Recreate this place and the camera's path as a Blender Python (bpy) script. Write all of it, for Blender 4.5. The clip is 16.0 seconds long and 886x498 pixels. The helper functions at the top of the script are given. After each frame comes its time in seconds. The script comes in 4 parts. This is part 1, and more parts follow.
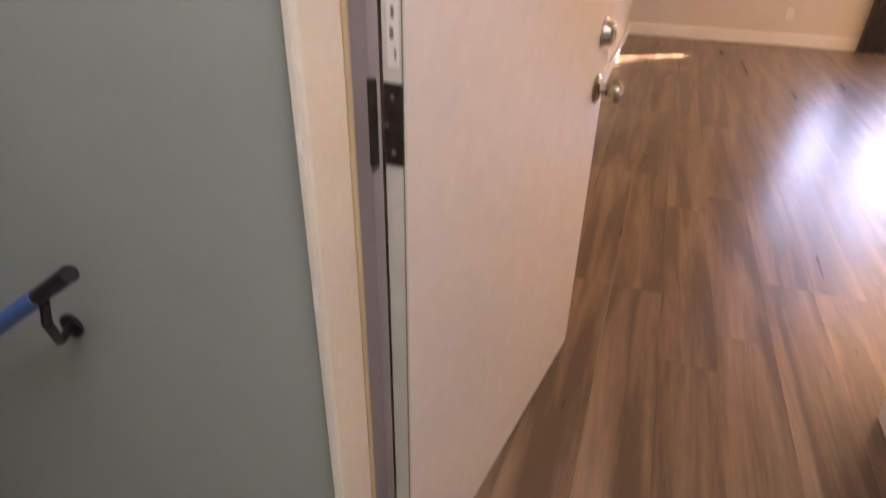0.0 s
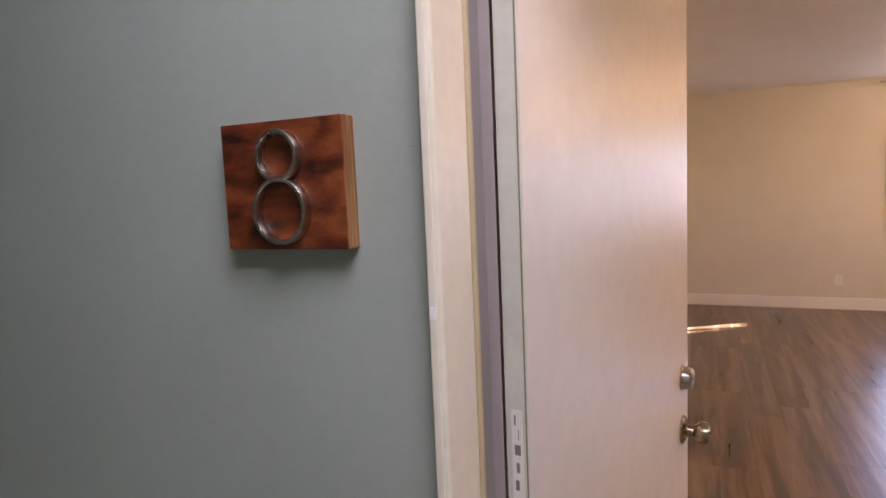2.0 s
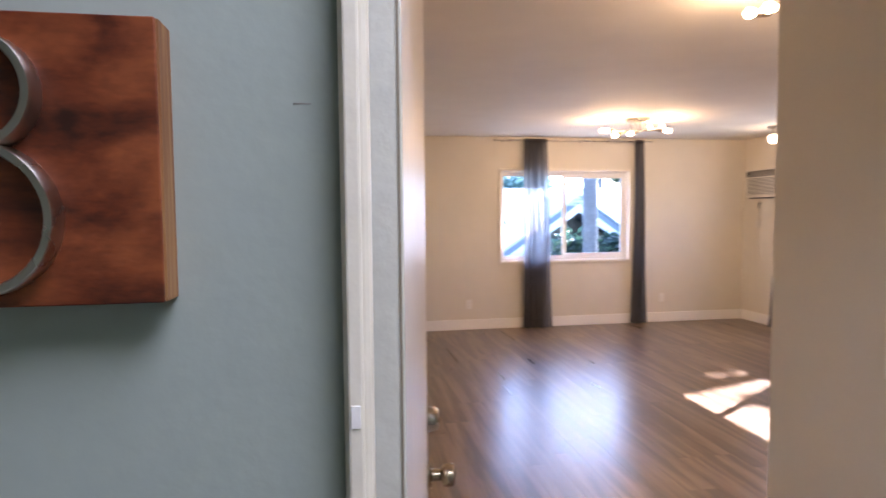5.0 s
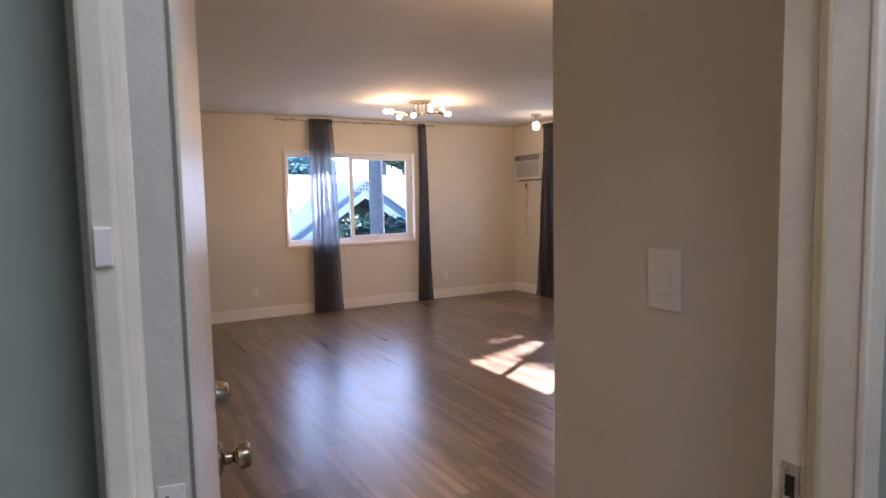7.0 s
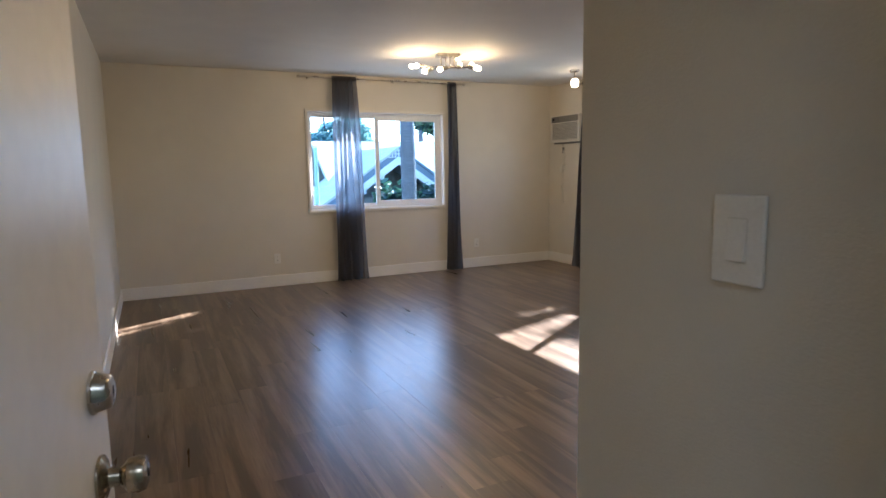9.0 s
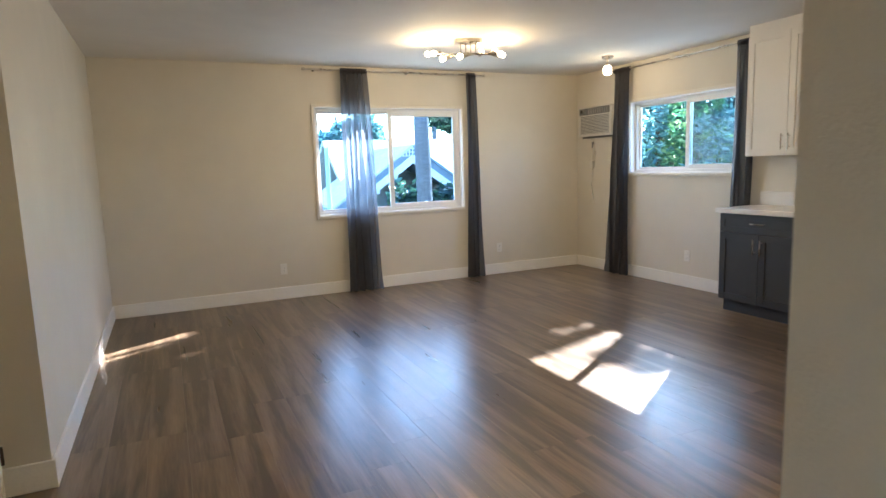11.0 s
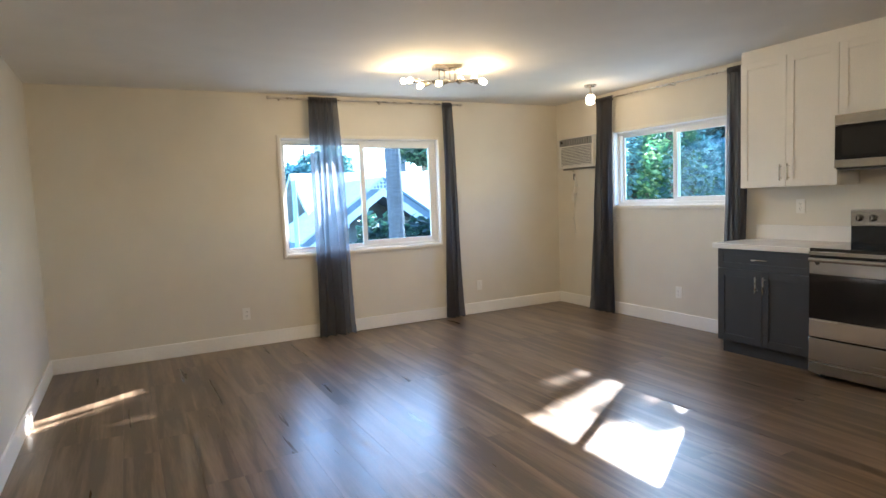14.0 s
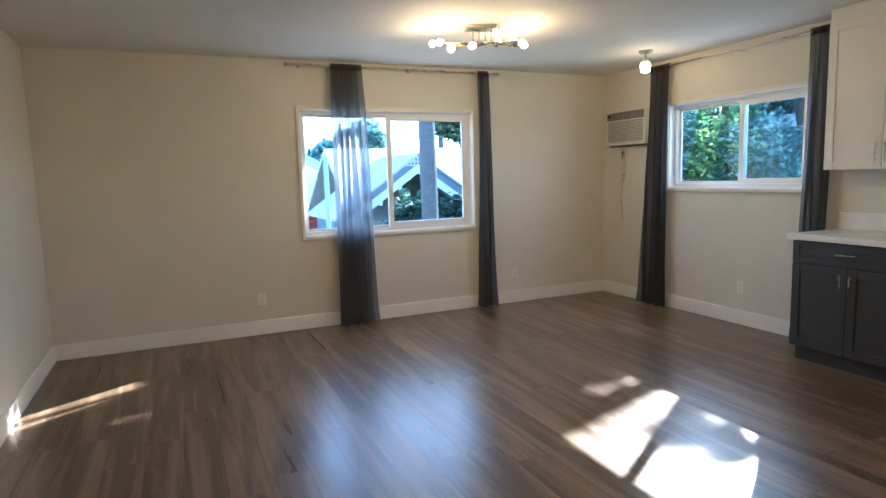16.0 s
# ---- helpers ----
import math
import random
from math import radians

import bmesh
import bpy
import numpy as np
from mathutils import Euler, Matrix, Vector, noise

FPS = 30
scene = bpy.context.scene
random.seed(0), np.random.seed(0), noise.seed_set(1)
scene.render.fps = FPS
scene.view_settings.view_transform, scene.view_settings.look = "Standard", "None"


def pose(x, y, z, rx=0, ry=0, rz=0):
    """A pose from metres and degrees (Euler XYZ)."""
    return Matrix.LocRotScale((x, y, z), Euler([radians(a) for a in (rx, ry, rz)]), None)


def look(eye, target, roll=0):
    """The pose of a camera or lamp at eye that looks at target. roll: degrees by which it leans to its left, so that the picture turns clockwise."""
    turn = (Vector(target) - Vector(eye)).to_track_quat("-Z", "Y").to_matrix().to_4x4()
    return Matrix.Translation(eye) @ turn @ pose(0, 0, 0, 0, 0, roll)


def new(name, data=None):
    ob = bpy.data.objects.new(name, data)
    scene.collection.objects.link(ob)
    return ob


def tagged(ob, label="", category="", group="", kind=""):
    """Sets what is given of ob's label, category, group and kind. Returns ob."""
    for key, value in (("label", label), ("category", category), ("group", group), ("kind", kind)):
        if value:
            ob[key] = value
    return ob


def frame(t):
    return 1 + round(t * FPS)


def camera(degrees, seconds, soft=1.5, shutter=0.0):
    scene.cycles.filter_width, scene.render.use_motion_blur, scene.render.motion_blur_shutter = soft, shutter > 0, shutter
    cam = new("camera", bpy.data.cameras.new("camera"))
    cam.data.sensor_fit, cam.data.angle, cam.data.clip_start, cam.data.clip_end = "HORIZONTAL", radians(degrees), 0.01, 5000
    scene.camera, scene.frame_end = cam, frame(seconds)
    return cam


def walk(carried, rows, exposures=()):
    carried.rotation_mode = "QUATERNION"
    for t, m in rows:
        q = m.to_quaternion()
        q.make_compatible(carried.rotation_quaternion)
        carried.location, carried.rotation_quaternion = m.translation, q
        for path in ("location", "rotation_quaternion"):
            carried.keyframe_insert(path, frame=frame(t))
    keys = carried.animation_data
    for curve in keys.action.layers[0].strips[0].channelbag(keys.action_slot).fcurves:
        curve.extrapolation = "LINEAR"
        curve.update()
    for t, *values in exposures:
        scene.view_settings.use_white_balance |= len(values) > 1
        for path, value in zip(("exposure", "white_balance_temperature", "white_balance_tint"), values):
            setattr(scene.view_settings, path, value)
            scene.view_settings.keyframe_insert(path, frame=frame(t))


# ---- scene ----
cam = camera(73.0, 16.0, 1.5, 0.5)
PATH = [
    (0, (0.02, -0.485, 1.266), (-0.539, 1.157, 0.271), 1.1),
    (0.2, (0.016, -0.485, 1.298), (-0.58, 1.209, 0.416), 0.8),
    (0.5, (0.011, -0.493, 1.373), (-0.645, 1.247, 0.637), 0.5),
    (1, (-0.004, -0.504, 1.455), (-0.758, 1.292, 0.998), -2.7),
    (1.5, (-0.026, -0.507, 1.506), (-0.826, 1.303, 1.22), -2.5),
    (2, (-0.057, -0.512, 1.51), (-0.86, 1.308, 1.309), -2.5),
    (2.5, (-0.076, -0.497, 1.508), (-0.859, 1.334, 1.32), -1.8),
    (3, (-0.11, -0.415, 1.508), (-0.869, 1.427, 1.332), -1.4),
    (3.5, (-0.149, -0.356, 1.503), (-0.837, 1.517, 1.369), -0.9),
    (4, (-0.225, -0.309, 1.499), (-0.658, 1.64, 1.38), -1.9),
    (4.5, (-0.28, -0.292, 1.499), (-0.297, 1.704, 1.381), -2.0),
    (5, (-0.302, -0.304, 1.495), (0.028, 1.665, 1.375), -0.5),
    (5.2, (-0.311, -0.303, 1.494), (0.135, 1.643, 1.375), -0.2),
    (7.3, (-0.289, -0.187, 1.39), (0.717, 1.532, 1.217), -1.15),
    (7.5, (-0.277, -0.168, 1.383), (0.733, 1.549, 1.204), -1.05),
    (8, (-0.214, -0.107, 1.363), (0.765, 1.624, 1.151), -0.65),
    (8.5, (-0.1, -0.02, 1.342), (0.825, 1.739, 1.115), -0.45),
    (9, (-0.014, 0.08, 1.328), (0.855, 1.862, 1.064), -0.95),
    (9.5, (0.061, 0.263, 1.329), (0.896, 2.063, 1.049), -1.15),
    (9.7, (0.080, 0.311, 1.33), (0.905, 2.118, 1.071), -0.95),
    (11.8, (0.281, 0.885, 1.358), (1.112, 2.682, 1.075), -2.55),
    (12, (0.294, 0.916, 1.358), (1.136, 2.708, 1.076), -2.35),
    (12.5, (0.286, 0.932, 1.357), (1.151, 2.716, 1.093), -1.95),
    (13, (0.311, 0.932, 1.334), (1.183, 2.713, 1.069), -1.65),
    (13.5, (0.313, 0.984, 1.339), (1.202, 2.761, 1.107), -1.55),
    (14, (0.316, 1.128, 1.377), (1.242, 2.893, 1.206), -2.35),
    (14.5, (0.319, 1.288, 1.371), (1.291, 3.018, 1.115), -2.65),
    (15, (0.447, 1.415, 1.364), (1.407, 3.14, 1.042), -1.95),
    (15.5, (0.591, 1.554, 1.391), (1.439, 3.343, 1.107), -1.75),
    (16, (0.613, 1.587, 1.389), (1.422, 3.4, 1.147), -1.65),
]
walk(cam, [(t, look(eye, target, roll)) for t, eye, target, roll in PATH], [
    (0, 4.2, 8100, 46), (0.5, 4.12, 7900, 46), (1.5, 3.8, 7450, 44), (2.5, 3.88, 7350, 44), (4, 4.0, 7150, 42), (5, 3.95, 6550, 37), (7.5, 3.17, 6350, 34), (8, 3.1, 6150, 30),
    (8.5, 2.95, 5850, 24), (9.5, 3.25, 5750, 15), (12, 3.62, 5830, 13), (13.5, 3.58, 5820, 13), (14.5, 3.58, 5820, 13), (15, 3.8, 5950, 13),
    (15.5, 3.46, 5720, 12), (16, 3.24, 5700, 12)])

# ---- world, sun and large lights ----
SUN_WAY = Vector((-1.47, -0.925, -1.0)).normalized()
world = bpy.data.worlds.new("world")
scene.world = world
world.use_nodes = True
wn = world.node_tree.nodes
sky = wn.new("ShaderNodeTexSky")
sky.sky_type = "NISHITA"
sky.sun_disc = False
sky.dust_density, sky.ozone_density = 0.6, 2.0
sky.sun_elevation = math.asin(-SUN_WAY.z)
sky.sun_rotation = math.atan2(-SUN_WAY.x, -SUN_WAY.y)
wn["Background"].inputs["Strength"].default_value = 0.15
world.node_tree.links.new(sky.outputs[0], wn["Background"].inputs["Color"])
sun = new("sun", bpy.data.lights.new("sun", "SUN"))
sun.data.energy, sun.data.angle, sun.data.color = 5.0, radians(0.5), (1.0, 0.94, 0.84)
sun.matrix_basis = look((0, 0, 0), SUN_WAY)

LAMP_W, LAMP_COL = 0.23, (1.0, 0.68, 0.31)      # watts and colour of each ceiling bulb

# added lamp standing in for the sky, in an unseen opening over the landing
well = new("sky_stand_in", bpy.data.lights.new("sky_stand_in", "AREA"))
well.data.shape, well.data.size, well.data.size_y = "RECTANGLE", 0.74, 0.74
well.data.energy, well.data.color = 1.45, (0.88, 0.96, 0.88)
well.matrix_basis = look((0.20, -0.60, 2.52), (0.20, -0.599, 0.0))

# the sky's light in the openings of the two windows
for name, eye, aim, w, h, power in (("window_light", (2.58, 7.19, 1.45), (2.58, 6.0, 1.45), 1.62, 1.04, 1.5), ("window_light", (5.185, 5.44, 1.62), (4.0, 5.44, 1.62), 1.30, 0.70, 0.7)):
    li = new(name, bpy.data.lights.new(name, "AREA"))
    li.data.shape, li.data.size, li.data.size_y = "RECTANGLE", w, h
    li.data.energy, li.data.color = power, (0.76, 0.89, 1.0)
    li.matrix_basis = look(eye, aim)

# ---- helpers of this scene ----
LEFT, RIGHT, FAR, CEIL = -0.355, 5.145, 7.15, 2.455
OUT, INN = 0.02, 0.165          # outer and inner face of the entry wall
STAIR_SKY = (-0.19, 0.59)       # assumed, unseen: between these the landing is open to the sky
SW, SW_END = 0.825, 1.115         # wall with the switch
DOOR_L, DOOR_R = -0.300, 0.66   # clear opening of the entry door
OUT_R, INN_R = 0.24, 0.36       # the wall's faces right of the door, set back


def bx(bm, lo, hi, bev=0.0, seg=2):
    """A box between two corners, with bevelled edges."""
    lo, hi = Vector(lo), Vector(hi)
    vs = bmesh.ops.create_cube(bm, size=1, matrix=Matrix.Translation((lo + hi) / 2) @ Matrix.Diagonal((*(hi - lo), 1)))["verts"]
    if bev:
        es = list({e for v in vs for e in v.link_edges})
        bmesh.ops.bevel(bm, geom=es, offset=bev, segments=seg, affect="EDGES", profile=0.5)
    return bm


def box(lo, hi, bev=0.0, seg=2):
    return bx(bmesh.new(), lo, hi, bev, seg)


def turned(bm, p0, p1, profile, seg=20):
    """A turned shape on the axis p0 to p1: profile holds (share of the length, radius)."""
    p0, p1 = Vector(p0), Vector(p1)
    axis = p1 - p0
    q = axis.to_track_quat("Z", "Y").to_matrix()
    rings = []
    for s, r in profile:
        rings.append([bm.verts.new(p0 + axis * s + q @ Vector((r * math.cos(a), r * math.sin(a), 0))) for a in (2 * math.pi * i / seg for i in range(seg))])
    for a, b in zip(rings, rings[1:]):
        for i in range(seg):
            bm.faces.new((a[i], a[(i + 1) % seg], b[(i + 1) % seg], b[i]))
    bm.faces.new(rings[0][::-1])
    bm.faces.new(rings[-1])
    return bm


def rod(p0, p1, r, seg=16, bm=None):
    return turned(bm or bmesh.new(), p0, p1, [(0, r), (1, r)], seg)


def tube(pts, r, seg=8):
    """A bent cable or pipe along points."""
    bm = bmesh.new()
    pts = [Vector(p) for p in pts]
    rings = []
    for i, p in enumerate(pts):
        d = (pts[min(i + 1, len(pts) - 1)] - pts[max(i - 1, 0)]).normalized()
        q = d.to_track_quat("Z", "Y").to_matrix()
        rings.append([bm.verts.new(p + q @ Vector((r * math.cos(a), r * math.sin(a), 0))) for a in (2 * math.pi * k / seg for k in range(seg))])
    for a, b in zip(rings, rings[1:]):
        for k in range(seg):
            bm.faces.new((a[k], a[(k + 1) % seg], b[(k + 1) % seg], b[k]))
    bm.faces.new(rings[0][::-1])
    bm.faces.new(rings[-1])
    return bm


def mesh_of(name, bm, material, smooth=False):
    me = bpy.data.meshes.new(name)
    bmesh.ops.recalc_face_normals(bm, faces=bm.faces)
    if smooth:
        for f in bm.faces:
            f.smooth = True
        for e in bm.edges:
            if len(e.link_faces) == 2 and e.calc_face_angle() > 0.7:
                e.smooth = False
    bm.to_mesh(me)
    bm.free()
    me.materials.append(material)
    return me


def solid(name, bm, material, label="", category="", kind="structure", smooth=False, group=""):
    """A top-level thing of one mesh."""
    return tagged(new(name, mesh_of(name, bm, material, smooth)), label, category, group, kind)


def thing(name, at, label, category, group=""):
    """An empty at the base of a thing with parts."""
    ob = new(name)
    ob.empty_display_size = 0.1
    ob.matrix_basis = Matrix.Translation(at)
    return tagged(ob, label, category, group)


def part(name, bm, material, parent, label="", smooth=False):
    """One mesh, in world places, under a thing or under a part."""
    ob = new(name, mesh_of(name, bm, material, smooth))
    ob.parent = parent
    if parent.type == "EMPTY":
        ob.matrix_parent_inverse = parent.matrix_basis.inverted()
    return tagged(ob, label)


def wall(name, lo, hi, axis, holes, material, label):
    """A wall along axis 0 or 1, with rectangular holes (from, to, bottom, top)."""
    bm = bmesh.new()
    cuts = sorted({lo[axis], hi[axis], *(c for h in holes for c in h[:2])})
    for a, b in zip(cuts, cuts[1:]):
        spans = [(lo[2], hi[2])]
        for h0, h1, z0, z1 in holes:
            if h0 <= a and b <= h1:
                spans = [s for s in ((lo[2], z0), (z1, hi[2])) if s[1] - s[0] > 0.001]
        for z0, z1 in spans:
            p, q = list(lo), list(hi)
            p[axis], q[axis], p[2], q[2] = a, b, z0, z1
            bx(bm, p, q)
    bmesh.ops.remove_doubles(bm, verts=bm.verts, dist=0.0001)
    inner = [f for f in bm.faces if any(g is not f and set(g.verts) == set(f.verts) for e in f.edges for g in e.link_faces)]
    bmesh.ops.delete(bm, geom=inner, context="FACES")
    return solid(name, bm, material, label)


# ---- materials ----
def mat(name, col, rough=0.5, metal=0.0, var=0.05, scale=3.0, bump=0.0, bscale=150.0, fine=0.03, coat=0.0, stretch=(1, 1, 1), rvar=0.08):
    """A painted or plain surface: colour varied at two scales, roughness varied, fine relief."""
    m = bpy.data.materials.new(name)
    m.use_nodes = True
    n, l = m.node_tree.nodes, m.node_tree.links
    b = n["Principled BSDF"]
    b.inputs["Roughness"].default_value, b.inputs["Metallic"].default_value = rough, metal
    b.inputs["Coat Weight"].default_value = coat
    tc, mp = n.new("ShaderNodeTexCoord"), n.new("ShaderNodeMapping")
    mp.inputs["Scale"].default_value = stretch
    l.new(tc.outputs["Object"], mp.inputs["Vector"])
    big, small = n.new("ShaderNodeTexNoise"), n.new("ShaderNodeTexNoise")
    big.inputs["Scale"].default_value, big.inputs["Detail"].default_value = scale, 4
    small.inputs["Scale"].default_value, small.inputs["Detail"].default_value = bscale, 3
    for t in (big, small):
        l.new(mp.outputs[0], t.inputs["Vector"])
    m1, m2 = n.new("ShaderNodeMapRange"), n.new("ShaderNodeMapRange")
    m1.inputs["From Min"].default_value, m1.inputs["From Max"].default_value = 0.3, 0.7
    m1.inputs["To Min"].default_value, m1.inputs["To Max"].default_value = 1 - var, 1 + var
    m2.inputs["From Min"].default_value, m2.inputs["From Max"].default_value = 0.3, 0.7
    m2.inputs["To Min"].default_value, m2.inputs["To Max"].default_value = 1 - fine, 1 + fine
    l.new(big.outputs["Fac"], m1.inputs["Value"])
    l.new(small.outputs["Fac"], m2.inputs["Value"])
    mul = n.new("ShaderNodeMath")
    mul.operation = "MULTIPLY"
    l.new(m1.outputs[0], mul.inputs[0])
    l.new(m2.outputs[0], mul.inputs[1])
    vm = n.new("ShaderNodeVectorMath")
    vm.operation = "SCALE"
    vm.inputs[0].default_value = col
    l.new(mul.outputs[0], vm.inputs["Scale"])
    l.new(vm.outputs[0], b.inputs["Base Color"])
    r = n.new("ShaderNodeMapRange")
    r.inputs["To Min"].default_value, r.inputs["To Max"].default_value = max(rough - rvar, 0.02), min(rough + rvar, 1)
    l.new(big.outputs["Fac"], r.inputs["Value"])
    l.new(r.outputs[0], b.inputs["Roughness"])
    if bump:
        bp = n.new("ShaderNodeBump")
        bp.inputs["Strength"].default_value, bp.inputs["Distance"].default_value = bump, 0.004
        l.new(small.outputs["Fac"], bp.inputs["Height"])
        l.new(bp.outputs[0], b.inputs["Normal"])
    return m


def ramp_of(n, stops):
    r = n.new("ShaderNodeValToRGB")
    e = r.color_ramp.elements
    e[0].position, e[0].color = stops[0][0], (*stops[0][1], 1)
    e[1].position, e[1].color = stops[-1][0], (*stops[-1][1], 1)
    for p, c in stops[1:-1]:
        e.new(p).color = (*c, 1)
    return r


def wood(name, dark, mid, light, grain=(14, 1.1, 14), rough=0.35, per_object=True, bump=0.08, at=(0.36, 0.58, 0.80), tones=(0.82, 1.16), spec=0.5, warp=0.6, detail=4):
    """Wood with long grain along y, each plank at its own place in the pattern."""
    m = bpy.data.materials.new(name)
    m.use_nodes = True
    n, l = m.node_tree.nodes, m.node_tree.links
    b = n["Principled BSDF"]
    tc, oi, mp = n.new("ShaderNodeTexCoord"), n.new("ShaderNodeObjectInfo"), n.new("ShaderNodeMapping")
    mp.inputs["Scale"].default_value = grain
    add = n.new("ShaderNodeVectorMath")
    add.operation = "MULTIPLY_ADD"
    add.inputs[1].default_value = (37.0, 53.0, 11.0)
    l.new(oi.outputs["Random"], add.inputs[0])
    l.new(tc.outputs["Object"], add.inputs[2])
    l.new((add if per_object else tc).outputs[0 if per_object else "Object"], mp.inputs["Vector"])
    g1, g2 = n.new("ShaderNodeTexNoise"), n.new("ShaderNodeTexNoise")
    g1.inputs["Scale"].default_value, g1.inputs["Detail"].default_value, g1.inputs["Distortion"].default_value = 1.0, detail, warp
    g2.inputs["Scale"].default_value, g2.inputs["Detail"].default_value = 9.0, 4
    for g in (g1, g2):
        l.new(mp.outputs[0], g.inputs["Vector"])
    mix = n.new("ShaderNodeMath")
    mix.operation = "MULTIPLY_ADD"
    mix.inputs[1].default_value = 0.22
    l.new(g2.outputs["Fac"], mix.inputs[0])
    l.new(g1.outputs["Fac"], mix.inputs[2])
    rp = ramp_of(n, list(zip(at, (dark, mid, light))))
    l.new(mix.outputs[0], rp.inputs[0])
    tone = n.new("ShaderNodeMapRange")
    tone.inputs["To Min"].default_value, tone.inputs["To Max"].default_value = tones
    l.new(oi.outputs["Random"], tone.inputs["Value"])
    vm = n.new("ShaderNodeVectorMath")
    vm.operation = "SCALE"
    l.new(rp.outputs[0], vm.inputs[0])
    l.new(tone.outputs[0], vm.inputs["Scale"])
    l.new(vm.outputs[0], b.inputs["Base Color"])
    b.inputs["Specular IOR Level"].default_value = spec
    rr = n.new("ShaderNodeMapRange")
    rr.inputs["To Min"].default_value, rr.inputs["To Max"].default_value = rough - 0.06, rough + 0.1
    l.new(g1.outputs["Fac"], rr.inputs["Value"])
    l.new(rr.outputs[0], b.inputs["Roughness"])
    bp = n.new("ShaderNodeBump")
    bp.inputs["Strength"].default_value, bp.inputs["Distance"].default_value = bump, 0.002
    l.new(g2.outputs["Fac"], bp.inputs["Height"])
    l.new(bp.outputs[0], b.inputs["Normal"])
    return m


def clear_pane(name, tint=(1, 1, 1), gloss=0.03):
    """A thin pane: clear, with more gloss at a slant."""
    m = bpy.data.materials.new(name)
    m.use_nodes = True
    n, l = m.node_tree.nodes, m.node_tree.links
    n.remove(n["Principled BSDF"])
    tr, gl = n.new("ShaderNodeBsdfTransparent"), n.new("ShaderNodeBsdfGlossy")
    lw, pw, mx = n.new("ShaderNodeLayerWeight"), n.new("ShaderNodeMath"), n.new("ShaderNodeMixShader")
    tr.inputs[0].default_value, gl.inputs["Roughness"].default_value = (*tint, 1), gloss
    pw.operation = "POWER"
    pw.inputs[1].default_value = 3.0
    lw.inputs["Blend"].default_value = 0.5
    l.new(lw.outputs["Facing"], pw.inputs[0])
    l.new(pw.outputs[0], mx.inputs[0])
    l.new(tr.outputs[0], mx.inputs[1])
    l.new(gl.outputs[0], mx.inputs[2])
    l.new(mx.outputs[0], n["Material Output"].inputs[0])
    return m


def cloth(name, col, see, glow):
    """Thin curtain cloth: woven, partly see-through, passing light."""
    m = bpy.data.materials.new(name)
    m.use_nodes = True
    n, l = m.node_tree.nodes, m.node_tree.links
    n.remove(n["Principled BSDF"])
    di, tl, tr = n.new("ShaderNodeBsdfDiffuse"), n.new("ShaderNodeBsdfTranslucent"), n.new("ShaderNodeBsdfTransparent")
    tc, mp, nz = n.new("ShaderNodeTexCoord"), n.new("ShaderNodeMapping"), n.new("ShaderNodeTexNoise")
    mp.inputs["Scale"].default_value = (300, 300, 40)
    l.new(tc.outputs["Object"], mp.inputs["Vector"])
    l.new(mp.outputs[0], nz.inputs["Vector"])
    rp = ramp_of(n, [(0.3, tuple(c * 0.75 for c in col)), (0.7, tuple(c * 1.25 for c in col))])
    l.new(nz.outputs["Fac"], rp.inputs[0])
    l.new(rp.outputs[0], di.inputs[0])
    # grey cloth made bluish here: the window light's blue is put into the colour
    tl.inputs[0].default_value = (0.33, 0.36, 0.42, 1)
    m1, m2 = n.new("ShaderNodeMixShader"), n.new("ShaderNodeMixShader")
    m1.inputs[0].default_value, m2.inputs[0].default_value = glow, see
    l.new(di.outputs[0], m1.inputs[1])
    l.new(tl.outputs[0], m1.inputs[2])
    l.new(m1.outputs[0], m2.inputs[1])
    l.new(tr.outputs[0], m2.inputs[2])
    l.new(m2.outputs[0], n["Material Output"].inputs[0])
    return m


def lit(name, col, strength):
    m = bpy.data.materials.new(name)
    m.use_nodes = True
    b = m.node_tree.nodes["Principled BSDF"]
    b.inputs["Base Color"].default_value = (0.9, 0.88, 0.8, 1)
    b.inputs["Emission Color"].default_value, b.inputs["Emission Strength"].default_value = (*col, 1), strength
    return m


def leafy(name, col, light):
    """Leaves: each one its own green, shining through."""
    m = bpy.data.materials.new(name)
    m.use_nodes = True
    n, l = m.node_tree.nodes, m.node_tree.links
    n.remove(n["Principled BSDF"])
    ge = n.new("ShaderNodeNewGeometry")
    rp = ramp_of(n, [(0.0, tuple(c * 0.55 for c in col)), (0.6, col), (1.0, light)])
    l.new(ge.outputs["Random Per Island"], rp.inputs[0])
    di, tl, gl = n.new("ShaderNodeBsdfDiffuse"), n.new("ShaderNodeBsdfTranslucent"), n.new("ShaderNodeBsdfGlossy")
    gl.inputs["Roughness"].default_value = 0.45
    l.new(rp.outputs[0], di.inputs[0])
    l.new(rp.outputs[0], tl.inputs[0])
    a, b = n.new("ShaderNodeMixShader"), n.new("ShaderNodeMixShader")
    a.inputs[0].default_value, b.inputs[0].default_value = 0.5, 0.08
    l.new(di.outputs[0], a.inputs[1])
    l.new(tl.outputs[0], a.inputs[2])
    l.new(a.outputs[0], b.inputs[1])
    l.new(gl.outputs[0], b.inputs[2])
    l.new(b.outputs[0], n["Material Output"].inputs[0])
    return m


